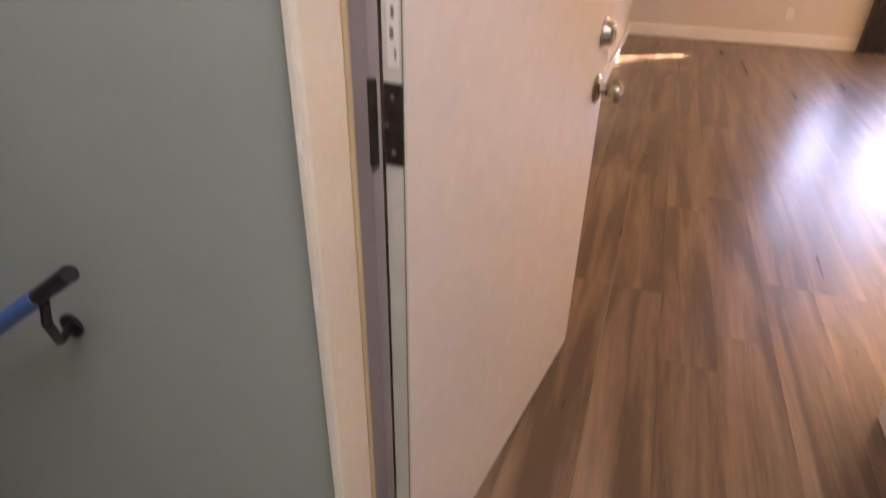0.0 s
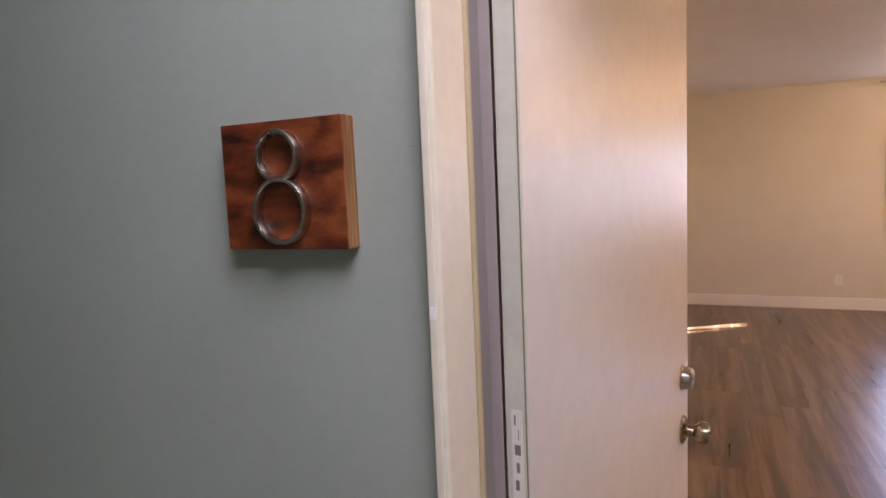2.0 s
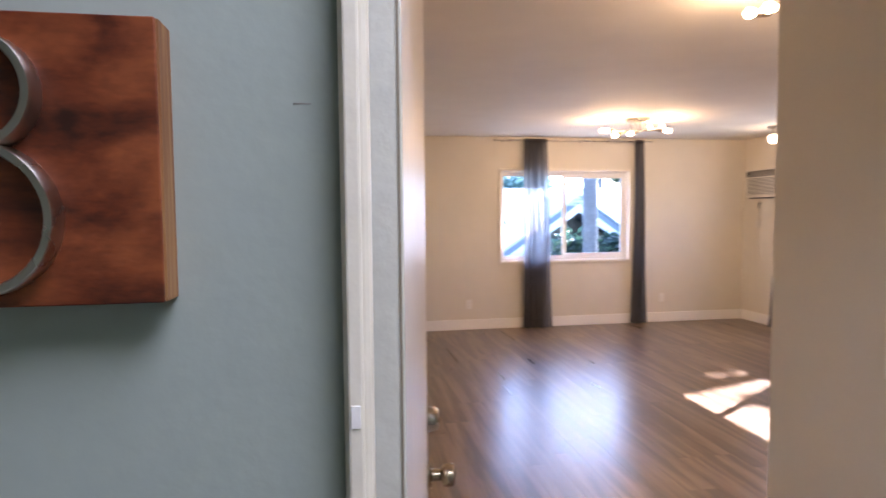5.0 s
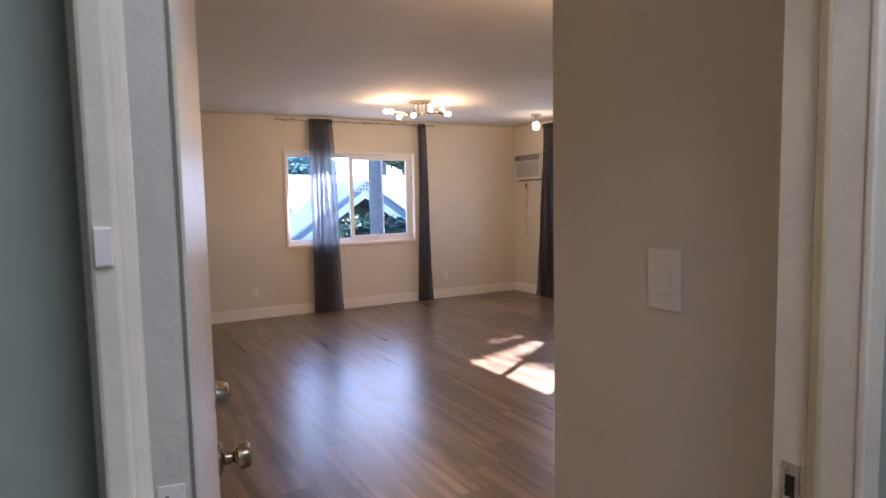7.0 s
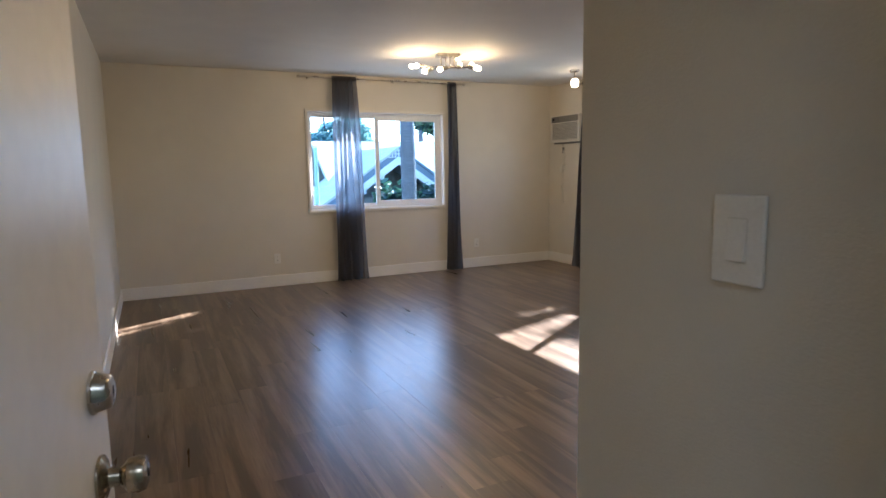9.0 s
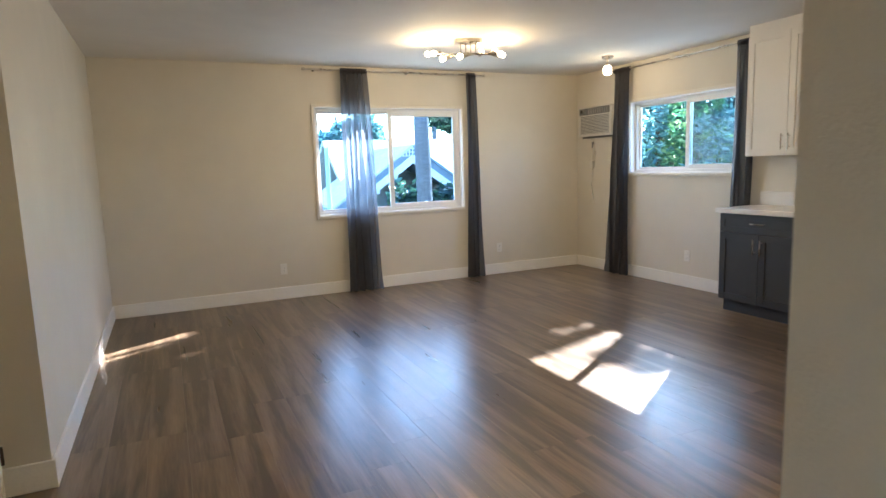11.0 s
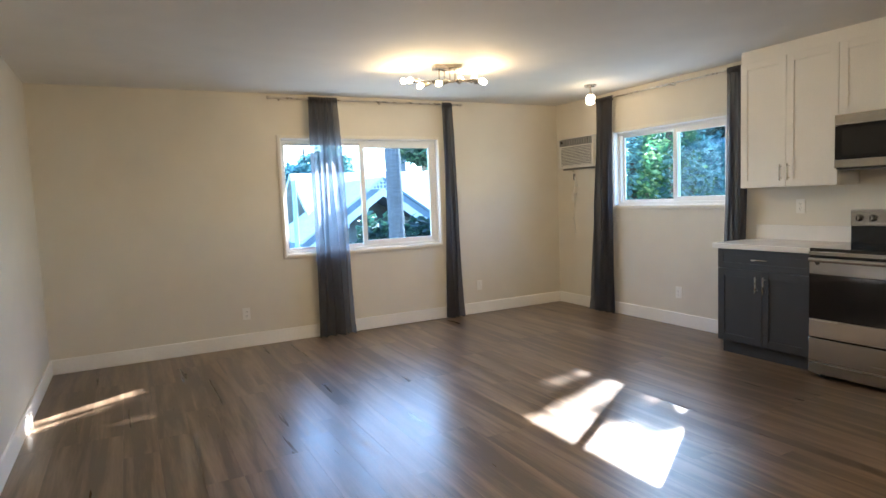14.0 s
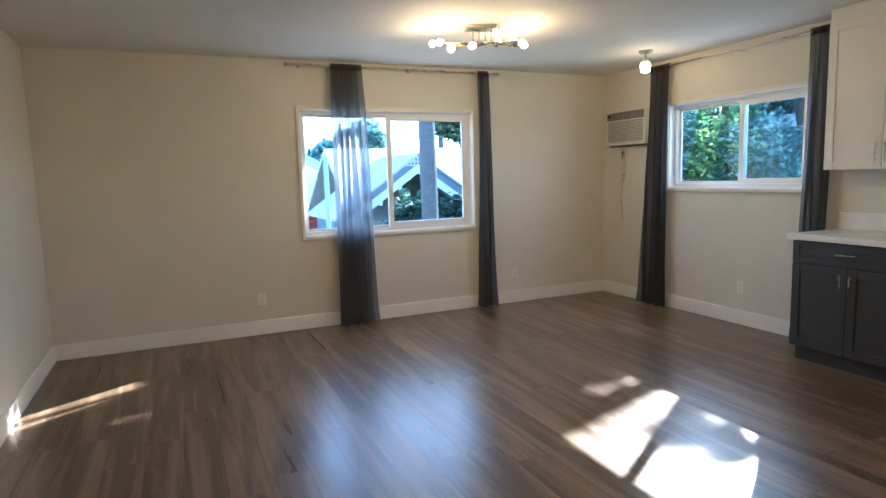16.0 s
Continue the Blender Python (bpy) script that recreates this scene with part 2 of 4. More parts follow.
M_WALL = mat("cream_wall_paint", (0.70, 0.655, 0.565), 0.6, var=0.03, bump=0.25, bscale=220, fine=0.015)
M_CEIL = mat("ceiling_paint", (0.78, 0.76, 0.72), 0.75, var=0.03, bump=0.3, bscale=180)
M_BLUE = mat("blue_grey_wall_paint", (0.36, 0.42, 0.375), 0.45, var=0.05, scale=2.5, bump=0.12, bscale=70, fine=0.02)
M_CREAM = mat("cream_gloss_paint", (0.80, 0.75, 0.62), 0.4, var=0.05, scale=6, bump=0.25, bscale=60)
M_JAMB = mat("raw_jamb_paint", (0.52, 0.42, 0.26), 0.55, var=0.08, scale=9, bump=0.2)
M_TRIM = mat("white_trim_paint", (0.88, 0.86, 0.82), 0.4, var=0.03, bump=0.1, bscale=80)
M_DOOR = mat("white_door_paint", (0.78, 0.74, 0.70), 0.36, var=0.03, scale=2, bump=0.03, bscale=25, rvar=0.04)
M_DOOR_EDGE = mat("pale_door_edge_paint", (0.62, 0.64, 0.56), 0.45, var=0.06, scale=10, bump=0.3, bscale=60)
M_DARK_GAP = mat("grey_primer", (0.68, 0.62, 0.62), 0.6)
M_CASING = mat("cream_casing_paint", (0.74, 0.70, 0.62), 0.45, var=0.03, bump=0.1, bscale=80)
# mauve-grey darkened to the tone of the hinge gap
M_GAP_TONE = mat("mauve_grey_gap_tone", (0.34, 0.30, 0.30), 0.7)
M_VINYL = mat("white_vinyl", (0.84, 0.85, 0.86), 0.35, var=0.02)
M_STRIP = mat("grey_weather_strip", (0.25, 0.22, 0.16), 0.8)
M_NICKEL = mat("brushed_nickel", (0.55, 0.51, 0.45), 0.28, 1.0, var=0.08, scale=20)
M_BRASS = mat("aged_brass", (0.40, 0.34, 0.25), 0.26, 1.0, var=0.15, scale=40)
M_HINGE = mat("dark_bronze", (0.10, 0.085, 0.07), 0.4, 0.9, var=0.2, scale=60)
M_STEEL = mat("brushed_stainless_steel", (0.44, 0.415, 0.38), 0.25, 1.0, var=0.06, scale=6, stretch=(1, 0.15, 8), fine=0.08, bscale=90)
M_BLACK_GLASS = mat("black_glass", (0.006, 0.006, 0.007), 0.06, var=0.0, fine=0.0, rvar=0.02)
M_BLACK = mat("black_enamel", (0.012, 0.012, 0.012), 0.25)
M_GREY_CAB = mat("charcoal_cabinet_paint", (0.042, 0.045, 0.050), 0.42, var=0.05, scale=5, bump=0.05)
M_WHITE_CAB = mat("white_cabinet_paint", (0.82, 0.79, 0.74), 0.4, var=0.02, bump=0.05)
M_QUARTZ = mat("white_quartz", (0.80, 0.78, 0.75), 0.22, var=0.04, scale=5, fine=0.03, bscale=300)
M_PLASTIC = mat("white_plastic", (0.82, 0.80, 0.75), 0.35, var=0.02)
M_AC = mat("aged_white_plastic", (0.72, 0.70, 0.64), 0.4, var=0.03)
M_AC_GREY = mat("mid_grey_louvre_plastic", (0.34, 0.33, 0.31), 0.5)
M_AC_DARK = mat("grey_louvre_plastic", (0.20, 0.20, 0.195), 0.5)
M_CURTAIN = cloth("charcoal_sheer_cloth", (0.034, 0.028, 0.029), 0.18, 0.36)
M_PLANK = wood("brown_grey_vinyl_plank", (0.094, 0.063, 0.040), (0.170, 0.117, 0.076), (0.275, 0.197, 0.132), grain=(11, 0.75, 11), rough=0.285, at=(0.52, 0.64, 0.82), tones=(0.93, 1.06), spec=0.6)
M_SIGN = wood("red_stained_wood", (0.028, 0.008, 0.005), (0.130, 0.027, 0.010), (0.27, 0.070, 0.022), grain=(15, 40, 36), rough=0.3, per_object=False, at=(0.42, 0.58, 0.80))
M_SIGN_END = wood("end_grain_pine", (0.15, 0.05, 0.018), (0.32, 0.13, 0.045), (0.50, 0.27, 0.11), grain=(120, 120, 6), rough=0.6, per_object=False)
# blue tint: the cooler colour of daylight is put into the glass
M_PANE = clear_pane("window_glass", (0.74, 0.88, 0.97))
M_SCREEN = clear_pane("insect_screen", (0.62, 0.70, 0.74), 0.4)
M_BULB = lit("lit_bulb", (1.0, 0.76, 0.42), 5.2)
M_SHADE = lit("lit_crystal_shade", (1.0, 0.80, 0.50), 0.9)
M_BLUE_TAPE = mat("blue_tape", (0.06, 0.16, 0.42), 0.5, var=0.2, scale=40)
M_RAIL = mat("black_rail_paint", (0.015, 0.015, 0.017), 0.35)
M_STUCCO = mat("white_stucco", (0.72, 0.71, 0.68), 0.85, var=0.06, bump=0.4, bscale=40)
M_ROOF = mat("pale_roof_shingle", (0.55, 0.54, 0.52), 0.9, var=0.15, scale=5, bump=0.5, bscale=30)
M_GREEN_ROOF = mat("pale_green_roof", (0.35, 0.50, 0.45), 0.8, var=0.1)
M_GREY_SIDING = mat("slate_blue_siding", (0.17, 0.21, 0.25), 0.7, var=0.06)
M_BARK = mat("grey_palm_bark", (0.11, 0.11, 0.12), 0.95, var=0.2, scale=6, bump=0.8, bscale=18, stretch=(1, 1, 4))
M_BARK2 = mat("brown_bark", (0.11, 0.08, 0.06), 0.95, var=0.2, scale=8, bump=0.6, bscale=25)
M_GROUND = mat("dry_lawn_ground", (0.13, 0.14, 0.07), 1.0, var=0.3, scale=0.8, bump=0.5, bscale=30)
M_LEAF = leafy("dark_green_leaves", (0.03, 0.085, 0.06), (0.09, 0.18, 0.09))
# bright green is raised: sunlight on the side tree is put into the colour
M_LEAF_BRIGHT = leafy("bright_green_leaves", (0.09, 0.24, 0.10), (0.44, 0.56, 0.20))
# blue sky light on shaded leaves is put into this colour
M_LEAF_BLUE = leafy("grey_green_shade_leaves", (0.13, 0.28, 0.27), (0.42, 0.62, 0.56))
M_CONCRETE = mat("grey_concrete", (0.32, 0.31, 0.29), 0.85, var=0.1, scale=2, bump=0.4, bscale=60)
M_RED = mat("red_step_paint", (0.35, 0.06, 0.04), 0.6)

# ---- structure ----
wall("wall_north", (LEFT - 0.75, FAR, -3.0), (RIGHT + 0.15, FAR + 0.15, CEIL + 0.15), 0, [(1.705, 3.46, 0.86, 2.025)], M_WALL, "cream painted wall with a sliding window and white baseboard")
wall("wall_east", (RIGHT, SW_END - 0.12, -3.0), (RIGHT + 0.15, FAR, CEIL + 0.15), 1, [(4.73, 6.16, 1.205, 2.01)], M_WALL, "cream painted wall with a sliding window above the counter end")
wall("wall_west", (LEFT - 0.17, INN, 0.0), (LEFT, FAR, CEIL), 1, [(2.79, 3.69, 0.0, 2.0)], M_WALL, "cream painted wall with an open passage")
wall("wall_south", (SW + 0.12, SW_END - 0.12, 0.0), (RIGHT, SW_END, CEIL), 0, [], M_WALL, "cream painted wall at the kitchen end")
wall("wall_switch", (SW, INN_R, 0.0), (SW + 0.12, SW_END, CEIL), 1, [], M_WALL, "cream painted wall end with a light switch beside the entry")
wall("wall_entry", (-3.6, OUT, -3.0), (DOOR_L - 0.003, INN, CEIL + 0.15), 0, [], M_BLUE, "blue-grey painted entry wall beside an open doorway")
wall("wall_entry_east", (DOOR_R + 0.02, OUT_R, -3.0), (1.9, INN_R, CEIL + 0.15), 0, [], M_BLUE, "blue-grey painted entry wall on the latch side")
wall("wall_lintel", (DOOR_L - 0.003, OUT, 2.08), (DOOR_R + 0.02, INN_R, CEIL + 0.15), 0, [], M_BLUE, "blue-grey painted wall over the entry door")
solid("wall_hall", bx(bx(box((LEFT - 1.6, 2.0, 0.0), (LEFT - 1.5, 4.8, CEIL)), (LEFT - 1.5, 2.0, 0), (LEFT - 0.17, 2.1, CEIL)), (LEFT - 1.5, 3.69, 0), (LEFT - 0.17, 3.8, CEIL)), M_WALL, "plain cream hall walls behind the passage")
solid("ceiling", box((LEFT - 1.6, INN, CEIL), (RIGHT, FAR, CEIL + 0.15)), M_CEIL, "smooth off-white painted ceiling")
slab = solid("floor", bx(box((LEFT - 1.6, INN_R, -0.25), (RIGHT, FAR, -0.0095)), (DOOR_L - 0.03, OUT, -0.25), (DOOR_R + 0.03, INN_R, -0.0095)), M_DARK_GAP, "brown-grey wood-look plank floor with a satin sheen")


def baseboard(lo, hi):
    bm = box(lo, hi, 0.004)
    return solid("baseboard", bm, M_TRIM, "white painted baseboard along the wall foot")


BB, BT = 0.13, 0.016
baseboard((LEFT + BT, FAR - BT, 0), (RIGHT - BT, FAR, BB))
baseboard((LEFT, 3.69, 0), (LEFT + BT, FAR, BB))
baseboard((LEFT - 1.49, 3.69 - BT, 0), (LEFT + BT, 3.69, BB))
baseboard((LEFT, 1.25, 0), (LEFT + BT, 2.79, BB))
baseboard((RIGHT - BT, 4.46, 0), (RIGHT, FAR - BT, BB))
baseboard((SW + 0.12, SW_END, 0), (4.5, SW_END + BT, BB))
baseboard((SW - BT, INN_R + 0.02, 0), (SW, SW_END + BT, BB))


# ---- entry door, its frame and the sign ----
def entry_frame():
    """Frame: a rebated jamb on the hinge side, a plain one with the strike plate on the latch side."""
    f = tagged(new("door_frame"), "cream painted wooden door frame with worn edges", "door frame", "", "structure")
    part("hinge_jamb", box((DOOR_L - 0.012, 0.0875, 0), (DOOR_L, INN + 0.003, 2.05), 0.001), M_GAP_TONE, f, "mauve-grey rebate of the hinge jamb")
    stop = part("outer_jamb", box((DOOR_L - 0.0028, 0.003, 0), (-0.287, 0.087, 2.05), 0.004, 3), M_CREAM, f)
    part("bead", box((DOOR_L - 0.001, 0.0, 0), (-0.2925, 0.0035, 2.05), 0.0015), M_CREAM, stop, "cracked paint bead along the casing")
    part("weather_strip", box((DOOR_L - 0.002, 0.0875, 0), (-0.2835, 0.096, 2.045), 0.003), M_JAMB, f, "tan weather strip")
    # added strip, stands in for the dim wall seen through the hinge gap
    part("gap_strip", box((DOOR_L - 0.002, 0.1685, 0.12), (-0.2865, 0.1703, 2.045), 0.0004), M_GAP_TONE, f, "added mauve-grey strip closing the dark hinge gap")
    part("latch_jamb", box((DOOR_R, OUT_R - 0.004, 0), (DOOR_R + 0.02, INN_R + 0.003, 2.05), 0.003), M_CREAM, f)
    part("latch_stop", box((DOOR_R - 0.012, OUT_R + 0.045, 0), (DOOR_R, OUT_R + 0.062, 2.04), 0.003), M_JAMB, f, "tan door stop")
    part("outer_casing", box((DOOR_R - 0.004, OUT_R - 0.018, 0), (DOOR_R + 0.045, OUT_R - 0.004, 2.1), 0.004), M_CREAM, f, "cream casing with chipped paint")
    part("head", box((DOOR_L, OUT + 0.002, 2.05), (DOOR_R, INN_R, 2.08), 0.002), M_CREAM, f)
    plate = thing("strike_plate", (DOOR_R, 0.33, 0.93), "worn steel strike plate let into the door frame", "strike plate")
    bm = bmesh.new()
    x, y0, y1 = DOOR_R - 0.003, 0.315, 0.345
    bx(bm, (x, y0, 0.885), (x + 0.004, y1, 0.905), 0.001)
    bx(bm, (x, y0, 0.942), (x + 0.004, y1, 0.962), 0.001)
    bx(bm, (x, y0, 0.905), (x + 0.004, y0 + 0.007, 0.942))
    bx(bm, (x, y1 - 0.007, 0.905), (x + 0.004, y1, 0.942))
    part("plate", bm, M_NICKEL, plate)
    part("latch_hole", box((x + 0.002, y0 + 0.007, 0.905), (x + 0.0028, y1 - 0.007, 0.942)), M_BLACK, plate, "dark latch hole")
    for z in (0.895, 0.952):
        part("screw", rod((x, 0.33, z), (x - 0.001, 0.33, z), 0.004, 10), M_NICKEL, plate)

    for z, h in ((1.385, 0.012), (1.05, 0.02), (0.86, 0.03)):
        part("paint_chip", box((-0.2995, -0.0008, z), (-0.2945, 0.0005, z + h), 0.0003), M_TRIM, stop, "white chip in the paint")
    scuff = thing("wall_scuff", (-0.325, OUT, 1.553), "faint grey scuff on the painted wall beside the casing", "scuff")
    part("mark", box((-0.326, OUT - 0.0003, 1.5522), (-0.317, OUT - 0.0001, 1.5529), 0.0002), M_CONCRETE, scuff)


def entry_door():
    """Slab door, hinged at the left jamb, standing open into the room."""
    W, T, H = 1.0, 0.031, 2.03
    hinge = Vector((-0.254, 0.171, 0.0))
    turn = math.atan2(0.154, 0.988)       # lean off the wall's normal
    root = thing("entry_door", hinge, "white painted slab entry door standing open with aged brass locks", "door")
    m = Matrix.Translation(hinge) @ Matrix.Rotation(-turn, 4, "Z")

    def put(name, bm, material, label="", parent=root, smooth=False):
        bmesh.ops.transform(bm, matrix=m, verts=bm.verts)
        return part(name, bm, material, parent, label, smooth)
    # local: y along the leaf, x = 0 the outer face, leaf towards -x
    leaf = put("leaf", box((-T + 0.001, 0.002, 0.008), (-0.0005, W, H), 0.002), M_DOOR)
    put("hinge_edge", box((-T, -0.001, 0.008), (0.0, 0.002, H), 0.0008), M_DOOR_EDGE, "pale green-white painted hinge edge", leaf)
    put("weather_seam", box((-0.004, -0.0018, 0.008), (-0.002, -0.0008, H)), M_STRIP, "dark seam", leaf)
    for z in (0.22, 1.03, 1.80):
        bm = box((-T + 0.002, -0.004, z - 0.052), (-0.002, -0.001, z + 0.052), 0.002)
        hg = put("hinge", bm, M_HINGE, "dark bronze butt hinge")
        put("knuckle", rod((-T - 0.013, -0.008, z - 0.054), (-T - 0.013, -0.008, z + 0.056), 0.0085), M_HINGE, "", hg, True)
        put("frame_leaf", box((-T - 0.026, -0.045, z - 0.052), (-T - 0.0225, -0.006, z + 0.052), 0.001), M_HINGE, "", hg)
        for dz in (-0.035, 0.0, 0.035):
            put("screw", rod((-0.016 if dz else -0.026, -0.004, z + dz), (-0.016 if dz else -0.026, -0.0052, z + dz), 0.0036, 10), M_NICKEL, "bright screw head", hg)
    # worn label on the hinge edge
    lab = put("worn_label", box((-T + 0.008, -0.002, 1.10), (-0.008, -0.0012, 1.235)), M_PLASTIC, "torn paper label with unreadable print")
    for i, z in enumerate((1.11, 1.132, 1.155, 1.178, 1.198, 1.216)):
        put("print_bar", box((-T + (0.012 if i % 2 else 0.018), -0.0026, z), (-0.011 - 0.003 * (i % 3), -0.002, z + 0.013)), M_AC_DARK, "", lab)
    # deadbolt and knob on the outer face
    ky = W - 0.075
    z = 1.005
    bolt = put("deadbolt", turned(bmesh.new(), (0, ky, z), (0.028, ky, z), [(0, 0.033), (0.15, 0.033), (0.2, 0.030), (0.75, 0.026), (0.9, 0.024), (1, 0.018)], 28), M_NICKEL, "aged nickel deadbolt cylinder", root, True)
    put("keyway", box((0.027, ky - 0.002, z - 0.008), (0.029, ky + 0.002, z + 0.008)), M_BLACK, "", bolt)
    z = 0.868
    knob = put("door_knob", turned(bmesh.new(), (0, ky, z), (0.066, ky, z), [(0, 0.036), (0.06, 0.036), (0.12, 0.030), (0.2, 0.015), (0.42, 0.013), (0.5, 0.018), (0.6, 0.026), (0.8, 0.028), (0.95, 0.025), (1, 0.016)], 28), M_BRASS, "aged brass door knob", root, True)
    put("keyway", box((0.0655, ky - 0.002, z - 0.006), (0.0675, ky + 0.002, z + 0.006)), M_BLACK, "", knob)
    put("latch", box((-T * 0.5 - 0.01, W - 0.0005, 0.838), (-T * 0.5 + 0.01, W + 0.0015, 0.898), 0.0005), M_NICKEL, "worn latch plate")
    put("inner_knob", turned(bmesh.new(), (-T, ky, z), (-T - 0.06, ky, z), [(0, 0.034), (0.1, 0.030), (0.2, 0.014), (0.45, 0.013), (0.6, 0.026), (0.9, 0.026), (1, 0.016)], 24), M_BRASS, "", root, True)
    return root


def number_sign():
    x0, x1, y0, z0, z1 = -0.542, -0.386, 0.0, 1.453, 1.588
    root = thing("number_sign", ((x0 + x1) / 2, OUT, z0), "red-stained wooden board with a brushed metal house number 8", "sign")
    bm = box((x0, y0, z0), (x1 - 0.0008, OUT, z1), 0.0008)
    part("board", bm, M_SIGN, root)
    part("end_grain", box((x1 - 0.0008, y0 + 0.001, z0 + 0.0008), (x1 + 0.0004, OUT, z1 - 0.0008)), M_SIGN_END, root, "pale sawn pine edge")
    # the figure 8: two rings, standing proud of the board
    bm = bmesh.new()
    cx = -0.4628
    prof = [(-0.5, 0.15), (-0.5, 0.85), (-0.42, 1.0), (0.42, 1.0), (0.5, 0.85), (0.5, 0.15), (0.42, 0.0), (-0.42, 0.0)]
    for cz, rx, rz, dy in ((1.551, 0.0222, 0.0230, 0.0), (1.494, 0.0292, 0.0308, 0.0004)):
        seg, rings = 48, []
        for i in range(seg):
            a = 2 * math.pi * i / seg
            rings.append([bm.verts.new((cx + (rx + w * 0.0044) * math.cos(a), y0 - 0.004 - dy - d * 0.015, cz + (rz + w * 0.0044) * math.sin(a))) for d, w in prof])
        for i in range(seg):
            a, b = rings[i], rings[(i + 1) % seg]
            for k in range(8):
                bm.faces.new((a[k], a[(k + 1) % 8], b[(k + 1) % 8], b[k]))
    part("numeral_8", bm, M_NICKEL, root, "brushed nickel numeral 8 standing proud of the board", True)
    for z in (1.5762, 1.461):
        part("spacer", rod((cx, y0, z), (cx, y0 - 0.005, z), 0.003, 10), M_NICKEL, root)


def hand_rail():
    root = thing("hand_rail", (-0.65, OUT, 0.80), "black metal stair rail on the wall wrapped with blue tape", "handrail")
    top, low = Vector((-0.613, -0.05, 0.866)), Vector((-2.615, -0.05, -0.547))
    d = (low - top).normalized()
    part("rail", rod(top, low, 0.0112), M_RAIL, root, "", True)
    part("end_cap", rod(top, top - d * 0.005, 0.0116), M_RAIL, root, "", True)
    for s in (0.075, 1.25):
        p = top + d * s
        br = part("bracket", tube([p + Vector((0, 0, -0.010)), p + Vector((-0.01, 0.0, -0.05)), p + Vector((-0.03, 0.02, -0.10)), p + Vector((-0.065, 0.07, -0.115))], 0.007), M_RAIL, root, "", True)
        part("wall_plate", rod((p.x - 0.065, OUT, p.z - 0.115), (p.x - 0.065, OUT - 0.006, p.z - 0.115), 0.02), M_RAIL, br, "", True)
    part("tape", turned(bmesh.new(), top + d * 0.085, top + d * 0.6, [(0, 0.0122), (0.3, 0.013), (0.6, 0.0122), (1, 0.013)]), M_BLUE_TAPE, root, "blue painter's tape wrapping", True)


entry_frame()
entry_door()
number_sign()
hand_rail()


# ---- landing outside the door ----
solid("landing", box((-0.95, -1.5, -0.25), (1.9, OUT, -0.012)), M_CONCRETE, "grey concrete landing outside the door")
solid("landing_strip", box((DOOR_R + 0.02, OUT, -0.25), (1.9, OUT_R, -0.012)), M_CONCRETE, "grey concrete landing edge")
for i in range(8):
    solid("stair_step", box((-0.95 - 0.27 * (i + 1), -1.5, -0.25 - 0.175 * (i + 1)), (-0.95 - 0.27 * i, OUT, -0.012 - 0.175 * (i + 1))), M_CONCRETE, "grey concrete stair step going down", "step", "", False, "stair steps beside the wall")
solid("wall_stair", box((-3.6, -1.62, -3.0), (1.9, -1.5, CEIL + 0.15)), M_BLUE, "blue-grey painted stair wall facing the door")
solid("wall_stair_end", box((-3.72, -1.62, -3.0), (-3.6, INN, CEIL + 0.15)), M_BLUE, "blue-grey painted end wall of the stair")
# unseen soffits round the assumed opening, set to shape the landing's light
solid("soffit", box((-3.6, -1.5, CEIL + 0.02), (STAIR_SKY[0], OUT, CEIL + 0.15)), M_BLUE, "unseen soffit added over the stair to shape the light")
solid("soffit_south", box((STAIR_SKY[0], -1.5, CEIL + 0.02), (STAIR_SKY[1], -1.0, CEIL + 0.15)), M_BLUE, "unseen soffit added along the stair wall to shape the light")
solid("soffit_north", box((STAIR_SKY[0], -0.2, CEIL + 0.02), (STAIR_SKY[1], OUT, CEIL + 0.15)), M_BLUE, "unseen soffit added over the entry wall to shape the light")
solid("soffit_east", box((STAIR_SKY[1], -1.5, CEIL + 0.02), (1.9, OUT, CEIL + 0.15)), M_BLUE, "unseen soffit added over the landing to shape the light")
solid("wall_landing", box((1.9, -1.62, -3.0), (2.02, INN_R, CEIL + 0.15)), M_BLUE, "blue-grey painted end wall of the landing")


